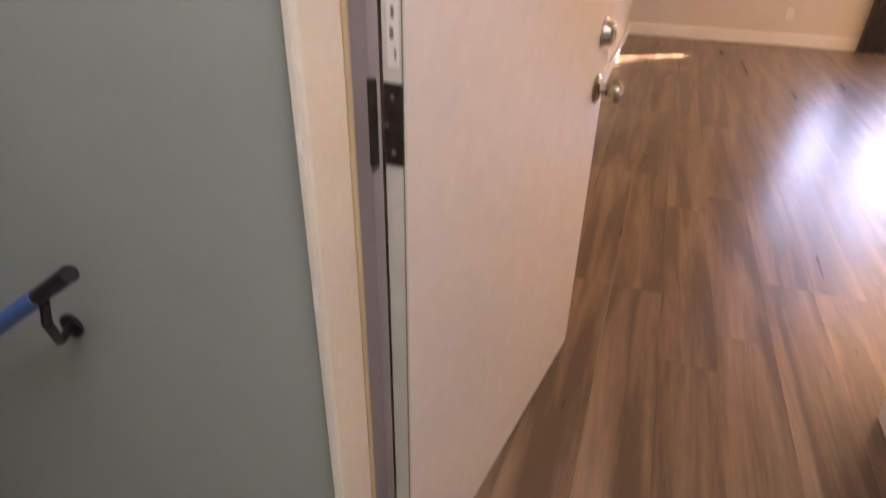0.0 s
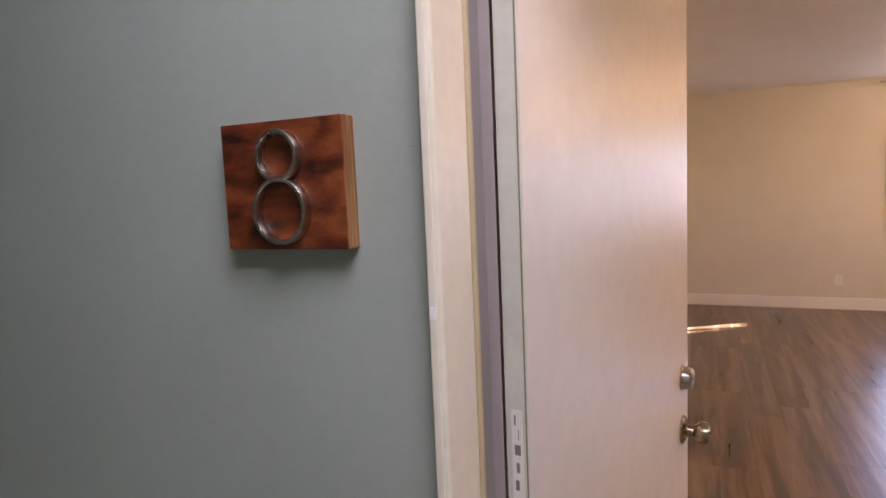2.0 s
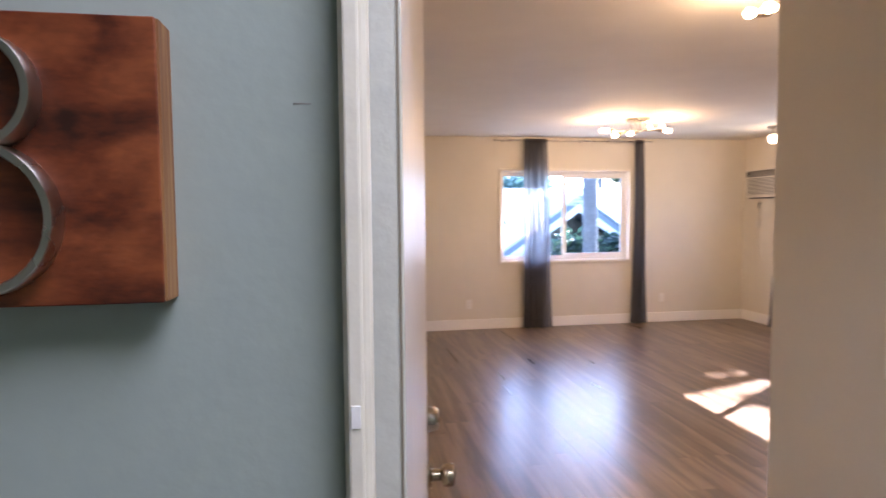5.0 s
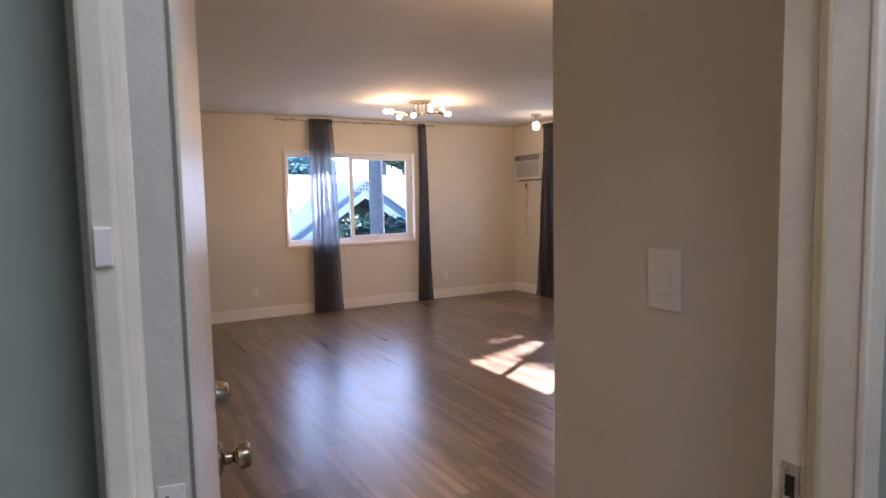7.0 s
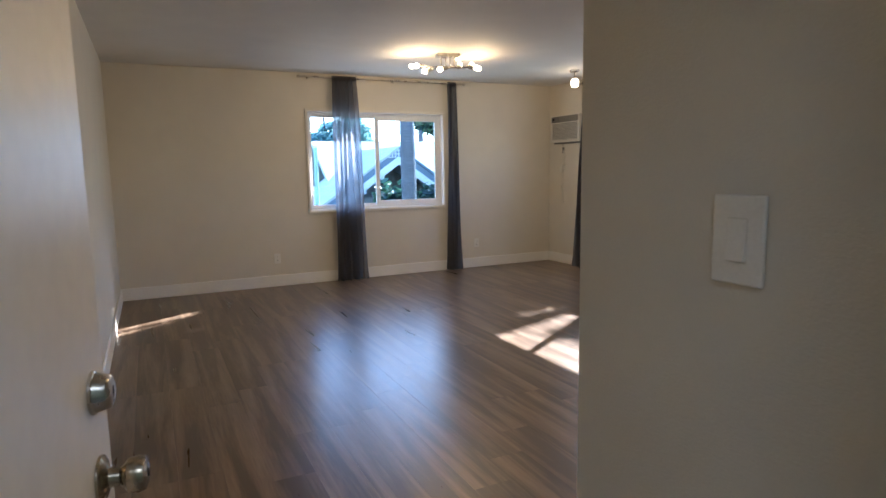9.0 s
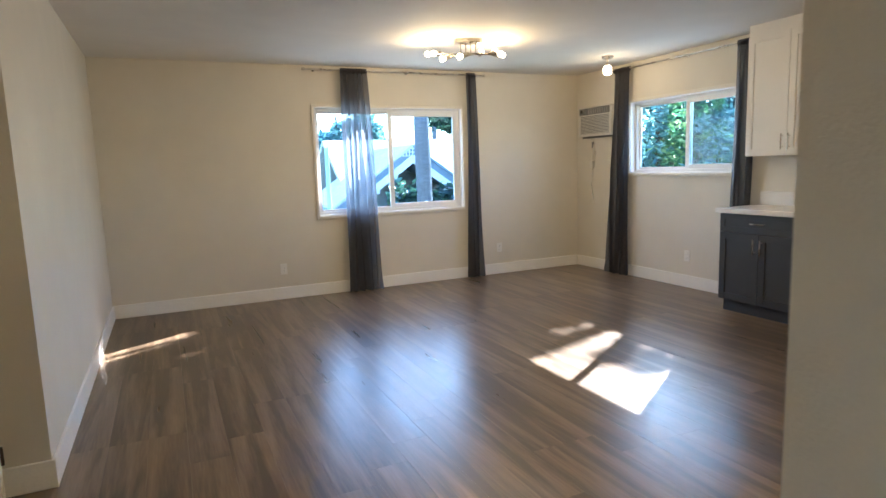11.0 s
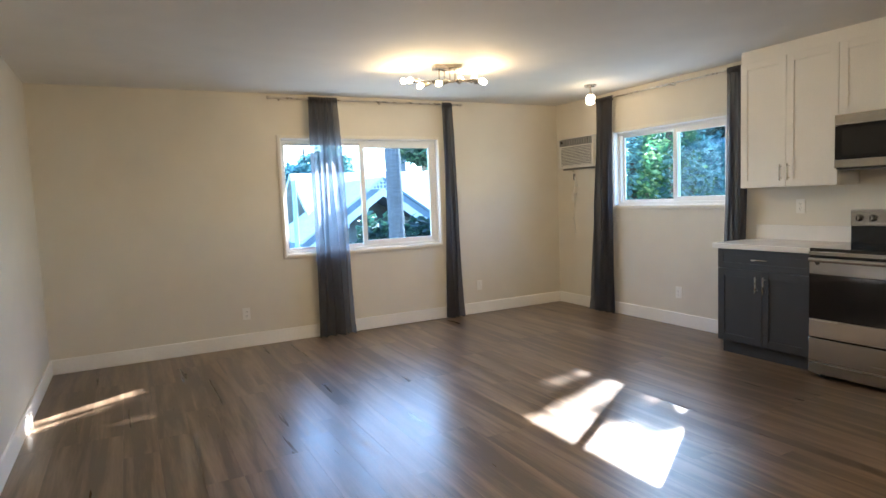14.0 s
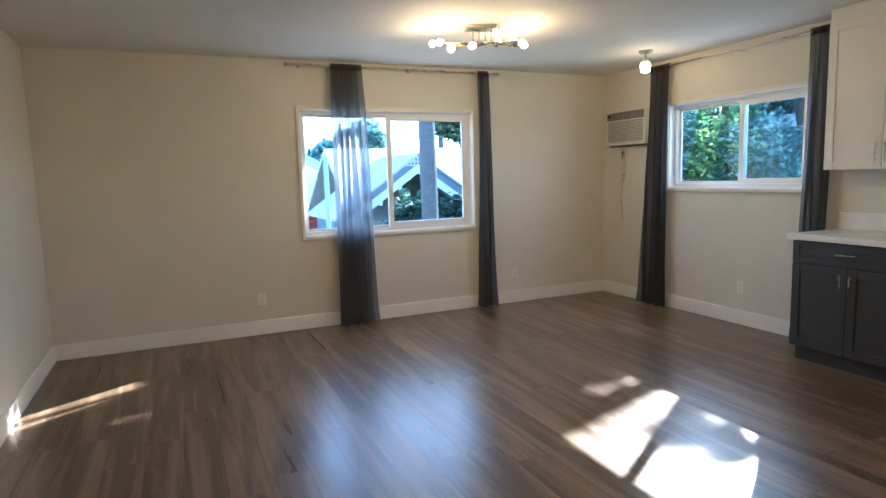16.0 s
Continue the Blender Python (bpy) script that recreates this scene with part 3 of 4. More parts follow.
# ---- windows ----
def window(name, axis, face, a0, a1, z0, z1, split, out, label):
    """Sliding window in a wall's opening. axis 0: the wall runs along x, axis 1: along y. face: the wall's inner face, out: the way outside is +."""
    root = tagged(new(name), label, "window", "", "structure")

    def slab_of(u0, u1, d0, d1, w0, w1, bev=0.003):
        lo, hi = ((u0, face + d0, w0), (u1, face + d1, w1)) if axis == 0 else ((face + d0, u0, w0), (face + d1, u1, w1))
        return box(lo, hi, bev)

    def put(n, args, material, parent=root, lab=""):
        return part(n, slab_of(*args), material, parent, lab)
    c = 0.031
    casing = put("casing", (a0 - c, a0, -0.016, 0.0, z0 - c, z1 + c), M_CASING)
    put("casing", (a1, a1 + c, -0.016, 0.0, z0 - c, z1 + c), M_CASING)
    put("casing", (a0, a1, -0.016, 0.0, z1, z1 + c), M_CASING)
    put("casing", (a0, a1, -0.018, 0.0, z0 - c, z0), M_CASING)
    # liner of the reveal
    put("reveal", (a0, a0 + 0.008, 0.0, 0.15, z0, z1, 0), M_VINYL)
    put("reveal", (a1 - 0.008, a1, 0.0, 0.15, z0, z1, 0), M_VINYL)
    put("reveal", (a0 + 0.008, a1 - 0.008, 0.0, 0.15, z1 - 0.008, z1, 0), M_VINYL)
    put("window_sill", (a0 + 0.008, a1 - 0.008, 0.0, 0.15, z0, z0 + 0.012, 0), M_VINYL)
    a0, a1, z0, z1 = a0 + 0.008, a1 - 0.008, z0 + 0.012, z1 - 0.008
    # vinyl frame
    f = 0.03
    fr = put("window_frame", (a0, a0 + f, 0.06, 0.13, z0, z1), M_VINYL)
    put("frame_jamb", (a1 - f, a1, 0.06, 0.13, z0, z1), M_VINYL, fr)
    put("frame_head", (a0 + f, a1 - f, 0.06, 0.13, z1 - f, z1), M_VINYL, fr)
    put("frame_track", (a0 + f, a1 - f, 0.06, 0.13, z0, z0 + f), M_VINYL, fr)
    a0, a1, z0, z1 = a0 + f, a1 - f, z0 + f, z1 - f
    sides = ((a0, split + 0.02, 0.10, 0.12, 0.022), (split - 0.025, a1, 0.065, 0.095, 0.05))
    if axis == 1:
        sides = ((split - 0.02, a1, 0.10, 0.12, 0.022), (a0, split + 0.025, 0.065, 0.095, 0.045))
    for u0, u1, d0, d1, s in sides:
        sash = put("sash", (u0, u0 + s, d0, d1, z0, z1), M_VINYL)
        put("stile", (u1 - s, u1, d0, d1, z0, z1), M_VINYL, sash)
        put("rail", (u0 + s, u1 - s, d0, d1, z1 - s, z1), M_VINYL, sash)
        put("rail", (u0 + s, u1 - s, d0, d1, z0, z0 + s), M_VINYL, sash)
        pane = put("pane", (u0 + s, u1 - s, (d0 + d1) / 2 - 0.002, (d0 + d1) / 2 + 0.002, z0 + s, z1 - s, 0), M_PANE, root, "glass pane, the daylight's blue put into its tint")
        pane.visible_shadow = False
    if axis == 1:
        u0, u1 = a0 + 0.01, split
        scr = put("insect_screen", (u0, u1, 0.128, 0.130, z0 + 0.01, z1 - 0.01, 0), M_SCREEN, root, "grey insect screen outside the glass")
        scr.visible_shadow = False
    latch = put("latch", (split - 0.012, split + 0.012, 0.055, 0.065, (z0 + z1) / 2 - 0.03, (z0 + z1) / 2 + 0.03), M_VINYL, root, "small white latch")
    return root


window("window_1", 0, FAR, 1.705, 3.46, 0.86, 2.025, 2.58, 1, "white vinyl sliding window with a cream casing")
window("window_2", 1, RIGHT, 4.73, 6.16, 1.205, 2.01, 5.38, 1, "white vinyl sliding window looking onto trees")


def curtain_rod(name, p0, p1, posts, wall_at):
    root = thing(name, ((Vector(p0) + Vector(p1)) / 2), "thin satin nickel curtain rod with plain end caps", "curtain rod")
    p0, p1 = Vector(p0), Vector(p1)
    d = (p1 - p0).normalized()
    part("rod", rod(p0, p1, 0.008), M_NICKEL, root, "", True)
    part("sleeve", rod(p0 - d * 0.001, p0 + d * 0.32, 0.0105), M_NICKEL, root, "", True)
    for p, s in ((p0, -1), (p1, 1)):
        part("finial", turned(bmesh.new(), p, p + d * s * 0.03, [(0, 0.012), (0.2, 0.015), (0.8, 0.015), (1, 0.011)]), M_NICKEL, root, "", True)
    for s in posts:
        p = p0.lerp(p1, s)
        br = part("bracket", tube([p, p + wall_at * 0.03 - Vector((0, 0, 0.01)), p + wall_at], 0.005), M_NICKEL, root, "", True)
        part("wall_plate", rod(p + wall_at, p + wall_at * 0.94, 0.018), M_NICKEL, br, "", True)


def curtain(top0, top1, low0, low1, folds, depth, seed, group):
    """A hanging panel between two top and two bottom points, gathered into folds."""
    rnd = random.Random(seed)
    t0, t1, b0, b1 = map(Vector, (top0, top1, low0, low1))
    root = thing("curtain", (b0 + b1) / 2, "charcoal grey sheer curtain panel hanging from the rod to the floor", "curtain", group)
    side = (t1 - t0).normalized().cross(Vector((0, 0, 1)))
    ph = [rnd.uniform(0, 6.28) for _ in range(4)]
    nu, nv = folds * 14, 40
    bm = bmesh.new()
    grid = []
    for j in range(nv + 1):
        v = j / nv
        row = []
        for i in range(nu + 1):
            u = i / nu
            p = t0.lerp(t1, u).lerp(b0.lerp(b1, u), v)
            ease = 0.45 + 0.55 * min(1, v * 2.2)
            w = math.sin(2 * math.pi * folds * u + ph[0] + 0.9 * math.sin(2.2 * v + ph[1])) + 0.45 * math.sin(2 * math.pi * folds * 1.7 * u + ph[2] + 1.5 * v)
            p = p + side * depth * ease * w + (t1 - t0).normalized() * 0.012 * math.sin(5 * v + 9 * u + ph[3])
            if v > 0.97:
                p += side * 0.012 * math.sin(17 * u + ph[1])
            row.append(bm.verts.new(p))
        grid.append(row)
    for a, b in zip(grid, grid[1:]):
        for i in range(nu):
            bm.faces.new((a[i], a[i + 1], b[i + 1], b[i]))
    part("panel", bm, M_CURTAIN, root, "", True)
    # rod pocket with its ruffle
    bm = bmesh.new()
    rows = []
    for h, g in ((0.022, 0.008), (0.010, 0.014), (-0.012, 0.014), (-0.03, 0.01)):
        rows.append([[bm.verts.new(t0.lerp(t1, i / nu) + Vector((0, 0, h)) + side * s * (g + 0.003 * math.sin(2 * math.pi * folds * 2 * i / nu + ph[2]))) for i in range(nu + 1)] for s in (1, -1)])
    for a, b in zip(rows, rows[1:]):
        for s in (0, 1):
            for i in range(nu):
                bm.faces.new((a[s][i], a[s][i + 1], b[s][i + 1], b[s][i]))
    part("rod_pocket", bm, M_CURTAIN, root, "", True)
    return root


RZ = 2.405
curtain_rod("curtain_rod", (1.62, FAR - 0.075, RZ), (3.72, FAR - 0.075, RZ), (0.05, 0.55, 0.96), Vector((0, 0.075, 0)))
curtain_rod("curtain_rod", (RIGHT - 0.075, 6.42, RZ - 0.02), (RIGHT - 0.075, 4.43, RZ - 0.02), (0.04, 0.55, 0.96), Vector((0.075, 0, 0)))
curtain((1.995, FAR - 0.075, RZ), (2.285, FAR - 0.075, RZ), (1.96, FAR - 0.09, 0.006), (2.36, FAR - 0.09, 0.006), 5, 0.036, 3, "curtains at the far window")
curtain((3.50, FAR - 0.075, RZ), (3.61, FAR - 0.075, RZ), (3.48, FAR - 0.085, 0.012), (3.69, FAR - 0.085, 0.012), 3, 0.038, 5, "curtains at the far window")
curtain((RIGHT - 0.075, 6.35, RZ - 0.02), (RIGHT - 0.075, 6.09, RZ - 0.02), (RIGHT - 0.09, 6.46, 0.012), (RIGHT - 0.09, 6.10, 0.012), 4, 0.036, 7, "curtains at the side window")
curtain((RIGHT - 0.075, 4.68, RZ - 0.02), (RIGHT - 0.075, 4.50, RZ - 0.02), (RIGHT - 0.08, 4.72, 0.012), (RIGHT - 0.08, 4.47, 0.012), 4, 0.026, 9, "curtains at the side window")


# ---- wall fittings ----
def outlet(at, way):
    """A duplex outlet; way: 'y' on the far wall, 'x' on the side wall."""
    at = Vector(at)
    root = thing("wall_outlet", at, "white duplex wall outlet with a plain plate", "outlet", "wall outlets")
    m = Matrix.Translation(at) @ (Matrix.Rotation(radians(-90), 4, "Z") if way == "x" else Matrix.Identity(4))

    def put(n, bm, material, parent=root, lab=""):
        bmesh.ops.transform(bm, matrix=m, verts=bm.verts)
        return part(n, bm, material, parent, lab)
    put("plate", box((-0.036, -0.006, -0.058), (0.036, 0, 0.058), 0.003), M_PLASTIC)
    for z in (-0.02, 0.02):
        s = put("socket", box((-0.0165, -0.0075, z - 0.0155), (0.0165, -0.006, z + 0.0155), 0.0007), M_PLASTIC)
        for x in (-0.006, 0.006):
            put("slot", box((x - 0.0012, -0.0079, z - 0.003), (x + 0.0012, -0.0074, z + 0.006)), M_BLACK, s)
        put("slot", box((-0.0022, -0.0079, z - 0.0105), (0.0022, -0.0074, z - 0.0065)), M_BLACK, s)
    put("screw", rod((0, -0.006, 0), (0, -0.0072, 0), 0.003, 10), M_NICKEL)


outlet((1.28, FAR, 0.325), "y")
outlet((3.94, FAR, 0.33), "y")
outlet((RIGHT, 5.29, 0.335), "x")
outlet((RIGHT, 4.07, 1.19), "x")


def light_switch():
    y0, y1, z0, z1 = 0.675, 0.770, 1.137, 1.281
    x = SW
    root = thing("light_switch", (x, (y0 + y1) / 2, z0), "white rocker light switch with an oversize plate", "light switch")
    part("plate", box((x - 0.007, y0, z0), (x, y1, z1), 0.004, 3), M_PLASTIC, root)
    cy, cz = (y0 + y1) / 2, (z0 + z1) / 2
    part("surround", box((x - 0.008, cy - 0.0185, cz - 0.036), (x - 0.0068, cy + 0.0185, cz + 0.036), 0.0005), M_AC, root)
    bm = bmesh.new()
    prof = [(x - 0.0085, cz - 0.0335), (x - 0.0135, cz - 0.0325), (x - 0.0095, cz), (x - 0.009, cz + 0.0325), (x - 0.0085, cz + 0.0335)]
    a = [bm.verts.new((px, cy - 0.0165, pz)) for px, pz in prof] + [bm.verts.new((x - 0.006, cy - 0.0165, cz + 0.0335)), bm.verts.new((x - 0.006, cy - 0.0165, cz - 0.0335))]
    b = [bm.verts.new((v.co.x, cy + 0.0165, v.co.z)) for v in a]
    bm.faces.new(a)
    bm.faces.new(b[::-1])
    for i in range(len(a)):
        bm.faces.new((a[i], b[i], b[(i + 1) % len(a)], a[(i + 1) % len(a)]))
    part("rocker", bm, M_PLASTIC, root)
    for z in (z0 + 0.018, z1 - 0.018):
        part("screw", rod((x - 0.0068, cy, z), (x - 0.008, cy, z), 0.0032, 10), M_PLASTIC, root, "", True)


light_switch()


def air_conditioner():
    x0, y0, y1, z0, z1 = 5.065, 6.41, 7.02, 1.667, 2.026
    root = thing("air_conditioner", (x0, (y0 + y1) / 2, z0), "aged white through-wall air conditioner with grille and louvres", "air conditioner")
    body = part("body", box((x0 + 0.02, y0, z0), (RIGHT, y1, z1), 0.006), M_AC, root)
    # front panel as a rim round the grille
    gz = z1 - 0.095
    for lo, hi in (((x0, y0, z0), (x0 + 0.02, y1, z0 + 0.03)), ((x0, y0, gz - 0.012), (x0 + 0.02, y1, gz)), ((x0, y0, z0 + 0.03), (x0 + 0.02, y0 + 0.03, gz - 0.012)), ((x0, y1 - 0.03, z0 + 0.03), (x0 + 0.02, y1, gz - 0.012)), ((x0, y0, z1 - 0.012), (x0 + 0.02, y1, z1)), ((x0, y0, gz), (x0 + 0.02, y0 + 0.018, z1 - 0.012)), ((x0, y1 - 0.018, gz), (x0 + 0.02, y1, z1 - 0.012))):
        part("front_rim", box(lo, hi, 0.003), M_AC, root)
    part("grille_back", box((x0 + 0.012, y0 + 0.03, z0 + 0.03), (x0 + 0.02, y1 - 0.03, gz - 0.012)), M_AC_DARK, root)
    n = 13
    for i in range(n):
        z = z0 + 0.034 + (gz - 0.05 - z0) * i / (n - 1)
        part("slat", box((x0 + 0.001, y0 + 0.03, z), (x0 + 0.011, y1 - 0.03, z + 0.0085), 0.002, 1), M_AC, root)
    part("louvre_box", box((x0 + 0.015, y0 + 0.018, gz), (x0 + 0.02, y1 - 0.018, z1 - 0.012)), M_AC_DARK, root)
    for i in range(10):
        y = y0 + 0.03 + 0.042 * i
        bm = box((x0 + 0.001, y, gz + 0.004), (x0 + 0.015, y + 0.007, z1 - 0.015), 0.001)
        part("louvre", bm, M_AC_GREY, root)
    part("control_panel", box((x0 - 0.001, y1 - 0.125, gz + 0.003), (x0 + 0.016, y1 - 0.02, z1 - 0.014), 0.002), M_AC_DARK, root, "grey control panel")
    part("control_knob", rod((x0 - 0.001, y1 - 0.07, gz + 0.045), (x0 - 0.012, y1 - 0.07, gz + 0.045), 0.016), M_BLACK, root, "", True)
    # the case outside the wall, with slots in its side
    case = part("outer_case", box((RIGHT + 0.151, y0, z0), (RIGHT + 0.415, y1, z1), 0.006), M_VINYL, root, "white metal outdoor case")
    for i in range(12):
        z = z0 + 0.04 + 0.024 * i
        part("side_slot", box((RIGHT + 0.20, y0 - 0.003, z), (RIGHT + 0.39, y0 - 0.0005, z + 0.009)), M_AC_GREY, case)
    # trim frame under the unit
    part("support_strip", box((x0 + 0.06, y0 + 0.005, z0 - 0.022), (RIGHT, y1 - 0.005, z0 - 0.0005), 0.002), M_AC_DARK, root)
    cord = thing("power_cord", (RIGHT, 6.83, 1.0), "beige power cord hanging down the wall below the unit", "power cord")
    pts = [(RIGHT - 0.02, 6.825, 1.64), (RIGHT - 0.012, 6.805, 1.5), (RIGHT - 0.012, 6.845, 1.36), (RIGHT - 0.012, 6.825, 1.2), (RIGHT - 0.012, 6.845, 1.05), (RIGHT - 0.012, 6.820, 0.92), (RIGHT - 0.012, 6.815, 0.84)]
    part("cable", tube(pts, 0.006), M_AC, cord, "", True)
    part("cable", tube([(RIGHT - 0.012, 6.815, 1.57), (RIGHT - 0.01, 6.770, 1.45), (RIGHT - 0.012, 6.785, 1.34), (RIGHT - 0.012, 6.840, 1.27)], 0.005), M_AC, cord, "", True)
    part("plug_box", box((RIGHT - 0.035, 6.805, 1.27), (RIGHT, 6.860, 1.36), 0.006), M_AC, cord, "white plug with test buttons")
    part("cable_clip", box((RIGHT - 0.02, 6.810, 1.52), (RIGHT, 6.835, 1.60), 0.004), M_AC_DARK, cord)


air_conditioner()


# ---- ceiling lights ----
def bar_light(x, y, turn):
    c = Vector((x, y, CEIL))
    root = thing("ceiling_light", c, "brushed nickel bar ceiling light with eight lit globe bulbs", "ceiling light", "bar ceiling lights")
    q = Matrix.Translation(c) @ Matrix.Rotation(radians(turn), 4, "Z")

    def at(x, y, z):
        return q @ Vector((x, y, z))
    bm = box((-0.115, -0.06, -0.032), (0.115, 0.06, 0.0), 0.003)
    bmesh.ops.transform(bm, matrix=q @ Matrix.Rotation(radians(14), 4, "Z"), verts=bm.verts)
    part("canopy", bm, M_NICKEL, root, "flat rectangular nickel canopy")
    # four crossed bars with a swivelling head at both ends: (end, way the head points)
    arms = (((-0.29, 0.02, -0.110), (-1.0, 0.1, 0.10), (0.23, 0.07, -0.125), (1.0, 0.1, -0.10)),
            ((-0.23, -0.06, -0.125), (-1.0, -0.1, 0.12), (0.21, -0.09, -0.145), (1.0, -0.2, -0.15)),
            ((-0.15, -0.17, -0.165), (-1.0, -0.3, -0.35), (0.20, 0.20, -0.095), (0.5, 0.8, 0.45)),
            ((0.00, -0.19, -0.160), (-1.0, -0.3, -0.30), (0.10, 0.19, -0.100), (0.2, 0.9, 0.5)))
    for x, y in ((-0.065, -0.02), (-0.022, 0.03), (0.022, -0.03), (0.065, 0.02)):
        part("stem", rod(at(x, y, -0.030), at(x, y, -0.125), 0.006), M_NICKEL, root, "", True)
    for a, wa, b, wb in arms:
        arm = part("arm", rod(at(*a), at(*b), 0.0065), M_NICKEL, root, "", True)
        for e, w in ((a, wa), (b, wb)):
            p, d = at(*e), (q.to_3x3() @ Vector(w)).normalized()
            part("socket", turned(bmesh.new(), p - d * 0.012, p + d * 0.05, [(0, 0.012), (0.1, 0.019), (1, 0.021)]), M_NICKEL, arm, "", True)
            bulb = turned(bmesh.new(), p + d * 0.05, p + d * 0.100, [(0, 0.012), (0.12, 0.016), (0.3, 0.0220), (0.5, 0.0240), (0.7, 0.0220), (0.88, 0.015), (0.97, 0.007), (1, 0.002)], 20)
            ob = part("bulb", bulb, M_BULB, arm, "lit warm globe bulb", True)
            ob.visible_shadow = False
            li = new("bulb_lamp", bpy.data.lights.new("bulb_lamp", "POINT"))
            li.data.energy, li.data.color, li.data.shadow_soft_size = LAMP_W, LAMP_COL, 0.03
            li.location = p + d * 0.076


bar_light(2.735, 5.54, -29)
bar_light(1.77, 1.90, -29)


def small_light():
    c = Vector((4.58, 5.89, CEIL))
    root = thing("ceiling_light", c, "small nickel ceiling light with a lit faceted glass shade", "ceiling light")
    part("canopy", turned(bmesh.new(), c, c - Vector((0, 0, 0.03)), [(0, 0.062), (0.3, 0.062), (0.8, 0.05), (1, 0.02)], 28), M_NICKEL, root, "", True)
    part("neck", rod(c - Vector((0, 0, 0.028)), c - Vector((0, 0, 0.085)), 0.01), M_NICKEL, root, "", True)
    part("holder", turned(bmesh.new(), c - Vector((0, 0, 0.075)), c - Vector((0, 0, 0.10)), [(0, 0.018), (1, 0.03)]), M_NICKEL, root, "", True)
    sh = part("shade", turned(bmesh.new(), c - Vector((0, 0, 0.10)), c - Vector((0, 0, 0.20)), [(0, 0.03), (0.12, 0.044), (0.45, 0.048), (0.6, 0.042), (0.8, 0.046), (0.92, 0.03), (1, 0.008)], 9), M_SHADE, root, "lit faceted glass shade")
    sh.visible_shadow = False
    li = new("small_lamp", bpy.data.lights.new("small_lamp", "POINT"))
    li.data.energy, li.data.color, li.data.shadow_soft_size = LAMP_W * 1.2, LAMP_COL, 0.05
    li.location = c - Vector((0, 0, 0.15))


small_light()


# ---- kitchen ----
def shaker(name, x, y0, y1, z0, z1, material, parent, rail=0.058, t=0.019):
    """A shaker door or drawer front whose face lies at x, facing -x."""
    d = part(name, box((x + 0.008, y0 + rail - 0.004, z0 + rail - 0.004), (x + t, y1 - rail + 0.004, z1 - rail + 0.004)), material, parent)
    for lo, hi in (((x, y0, z0), (x + t, y0 + rail, z1)), ((x, y1 - rail, z0), (x + t, y1, z1)), ((x, y0 + rail, z0), (x + t, y1 - rail, z0 + rail)), ((x, y0 + rail, z1 - rail), (x + t, y1 - rail, z1))):
        part("frame_rail", box(lo, hi, 0.0015), material, d)
    return d


def bar_pull(x, p, q, parent):
    """A bar pull in front of x between two points (y, z)."""
    a, b = Vector((x - 0.03, *p)), Vector((x - 0.03, *q))
    h = part("handle", rod(a, b, 0.006, 12), M_NICKEL, parent, "satin nickel bar handle", True)
    for s in (0.15, 0.85):
        c = a.lerp(b, s)
        part("post", rod(c, (x, c.y, c.z), 0.004, 10), M_NICKEL, h, "", True)


def base_cabinet():
    x, y0, y1 = 4.60, 3.655, 4.425
    root = thing("base_cabinet", (x, (y0 + y1) / 2, 0), "charcoal painted base cabinet with a drawer above two doors", "cabinet")
    part("body", box((x + 0.021, y0, 0.11), (RIGHT, y1, 0.874)), M_GREY_CAB, root)
    part("toe_kick", box((x + 0.07, y0, 0.0), (RIGHT - 0.002, y1 - 0.002, 0.11)), M_GREY_CAB, root)
    g, mid = 0.003, (y0 + y1) / 2
    shaker("drawer_front", x, y0 + g, y1 - g, 0.715, 0.868, M_GREY_CAB, root, 0.045)
    shaker("door", x, mid + g / 2, y1 - g, 0.115, 0.708, M_GREY_CAB, root)
    shaker("door", x, y0 + g, mid - g / 2, 0.115, 0.708, M_GREY_CAB, root)
    bar_pull(x, (mid - 0.065, 0.795), (mid + 0.065, 0.795), root)
    for dy in (-0.032, 0.032):
        bar_pull(x, (mid + dy, 0.54), (mid + dy, 0.665), root)


base_cabinet()
ct = thing("countertop", (4.8, 4.05, 0.875), "white quartz countertop with a low backsplash", "countertop")
part("slab", box((4.565, 3.642, 0.875), (RIGHT, 4.45, 0.915), 0.003), M_QUARTZ, ct)
part("backsplash", box((RIGHT - 0.02, 3.642, 0.915), (RIGHT, 4.445, 1.035), 0.002), M_QUARTZ, ct)


def upper_cabinet(y0, y1, z0, z1, doors, label, handles):
    x = 4.86
    root = thing("upper_cabinet", (x, (y0 + y1) / 2, z0), label, "cabinet", "white wall cabinets")
    part("body", box((x + 0.021, y0, z0), (RIGHT, y1, z1)), M_WHITE_CAB, root)
    w = (y1 - y0) / doors
    for i in range(doors):
        shaker("door", x, y0 + w * i + 0.0015, y0 + w * (i + 1) - 0.0015, z0 + 0.002, z1 - 0.002, M_WHITE_CAB, root)
    if handles:
        for dy in (-0.03, 0.03):
            bar_pull(x, ((y0 + y1) / 2 + dy, z0 + 0.05), ((y0 + y1) / 2 + dy, z0 + 0.18), root)


upper_cabinet(3.635, 4.405, 1.352, 2.36, 2, "white shaker wall cabinet with two doors and bar handles", True)
upper_cabinet(2.87, 3.632, 1.845, 2.36, 2, "white shaker wall cabinet above the microwave", False)
solid("trim", box((4.872, 2.87, 2.36), (RIGHT, 4.405, CEIL)), M_WHITE_CAB, "white filler strip between cabinets and ceiling")


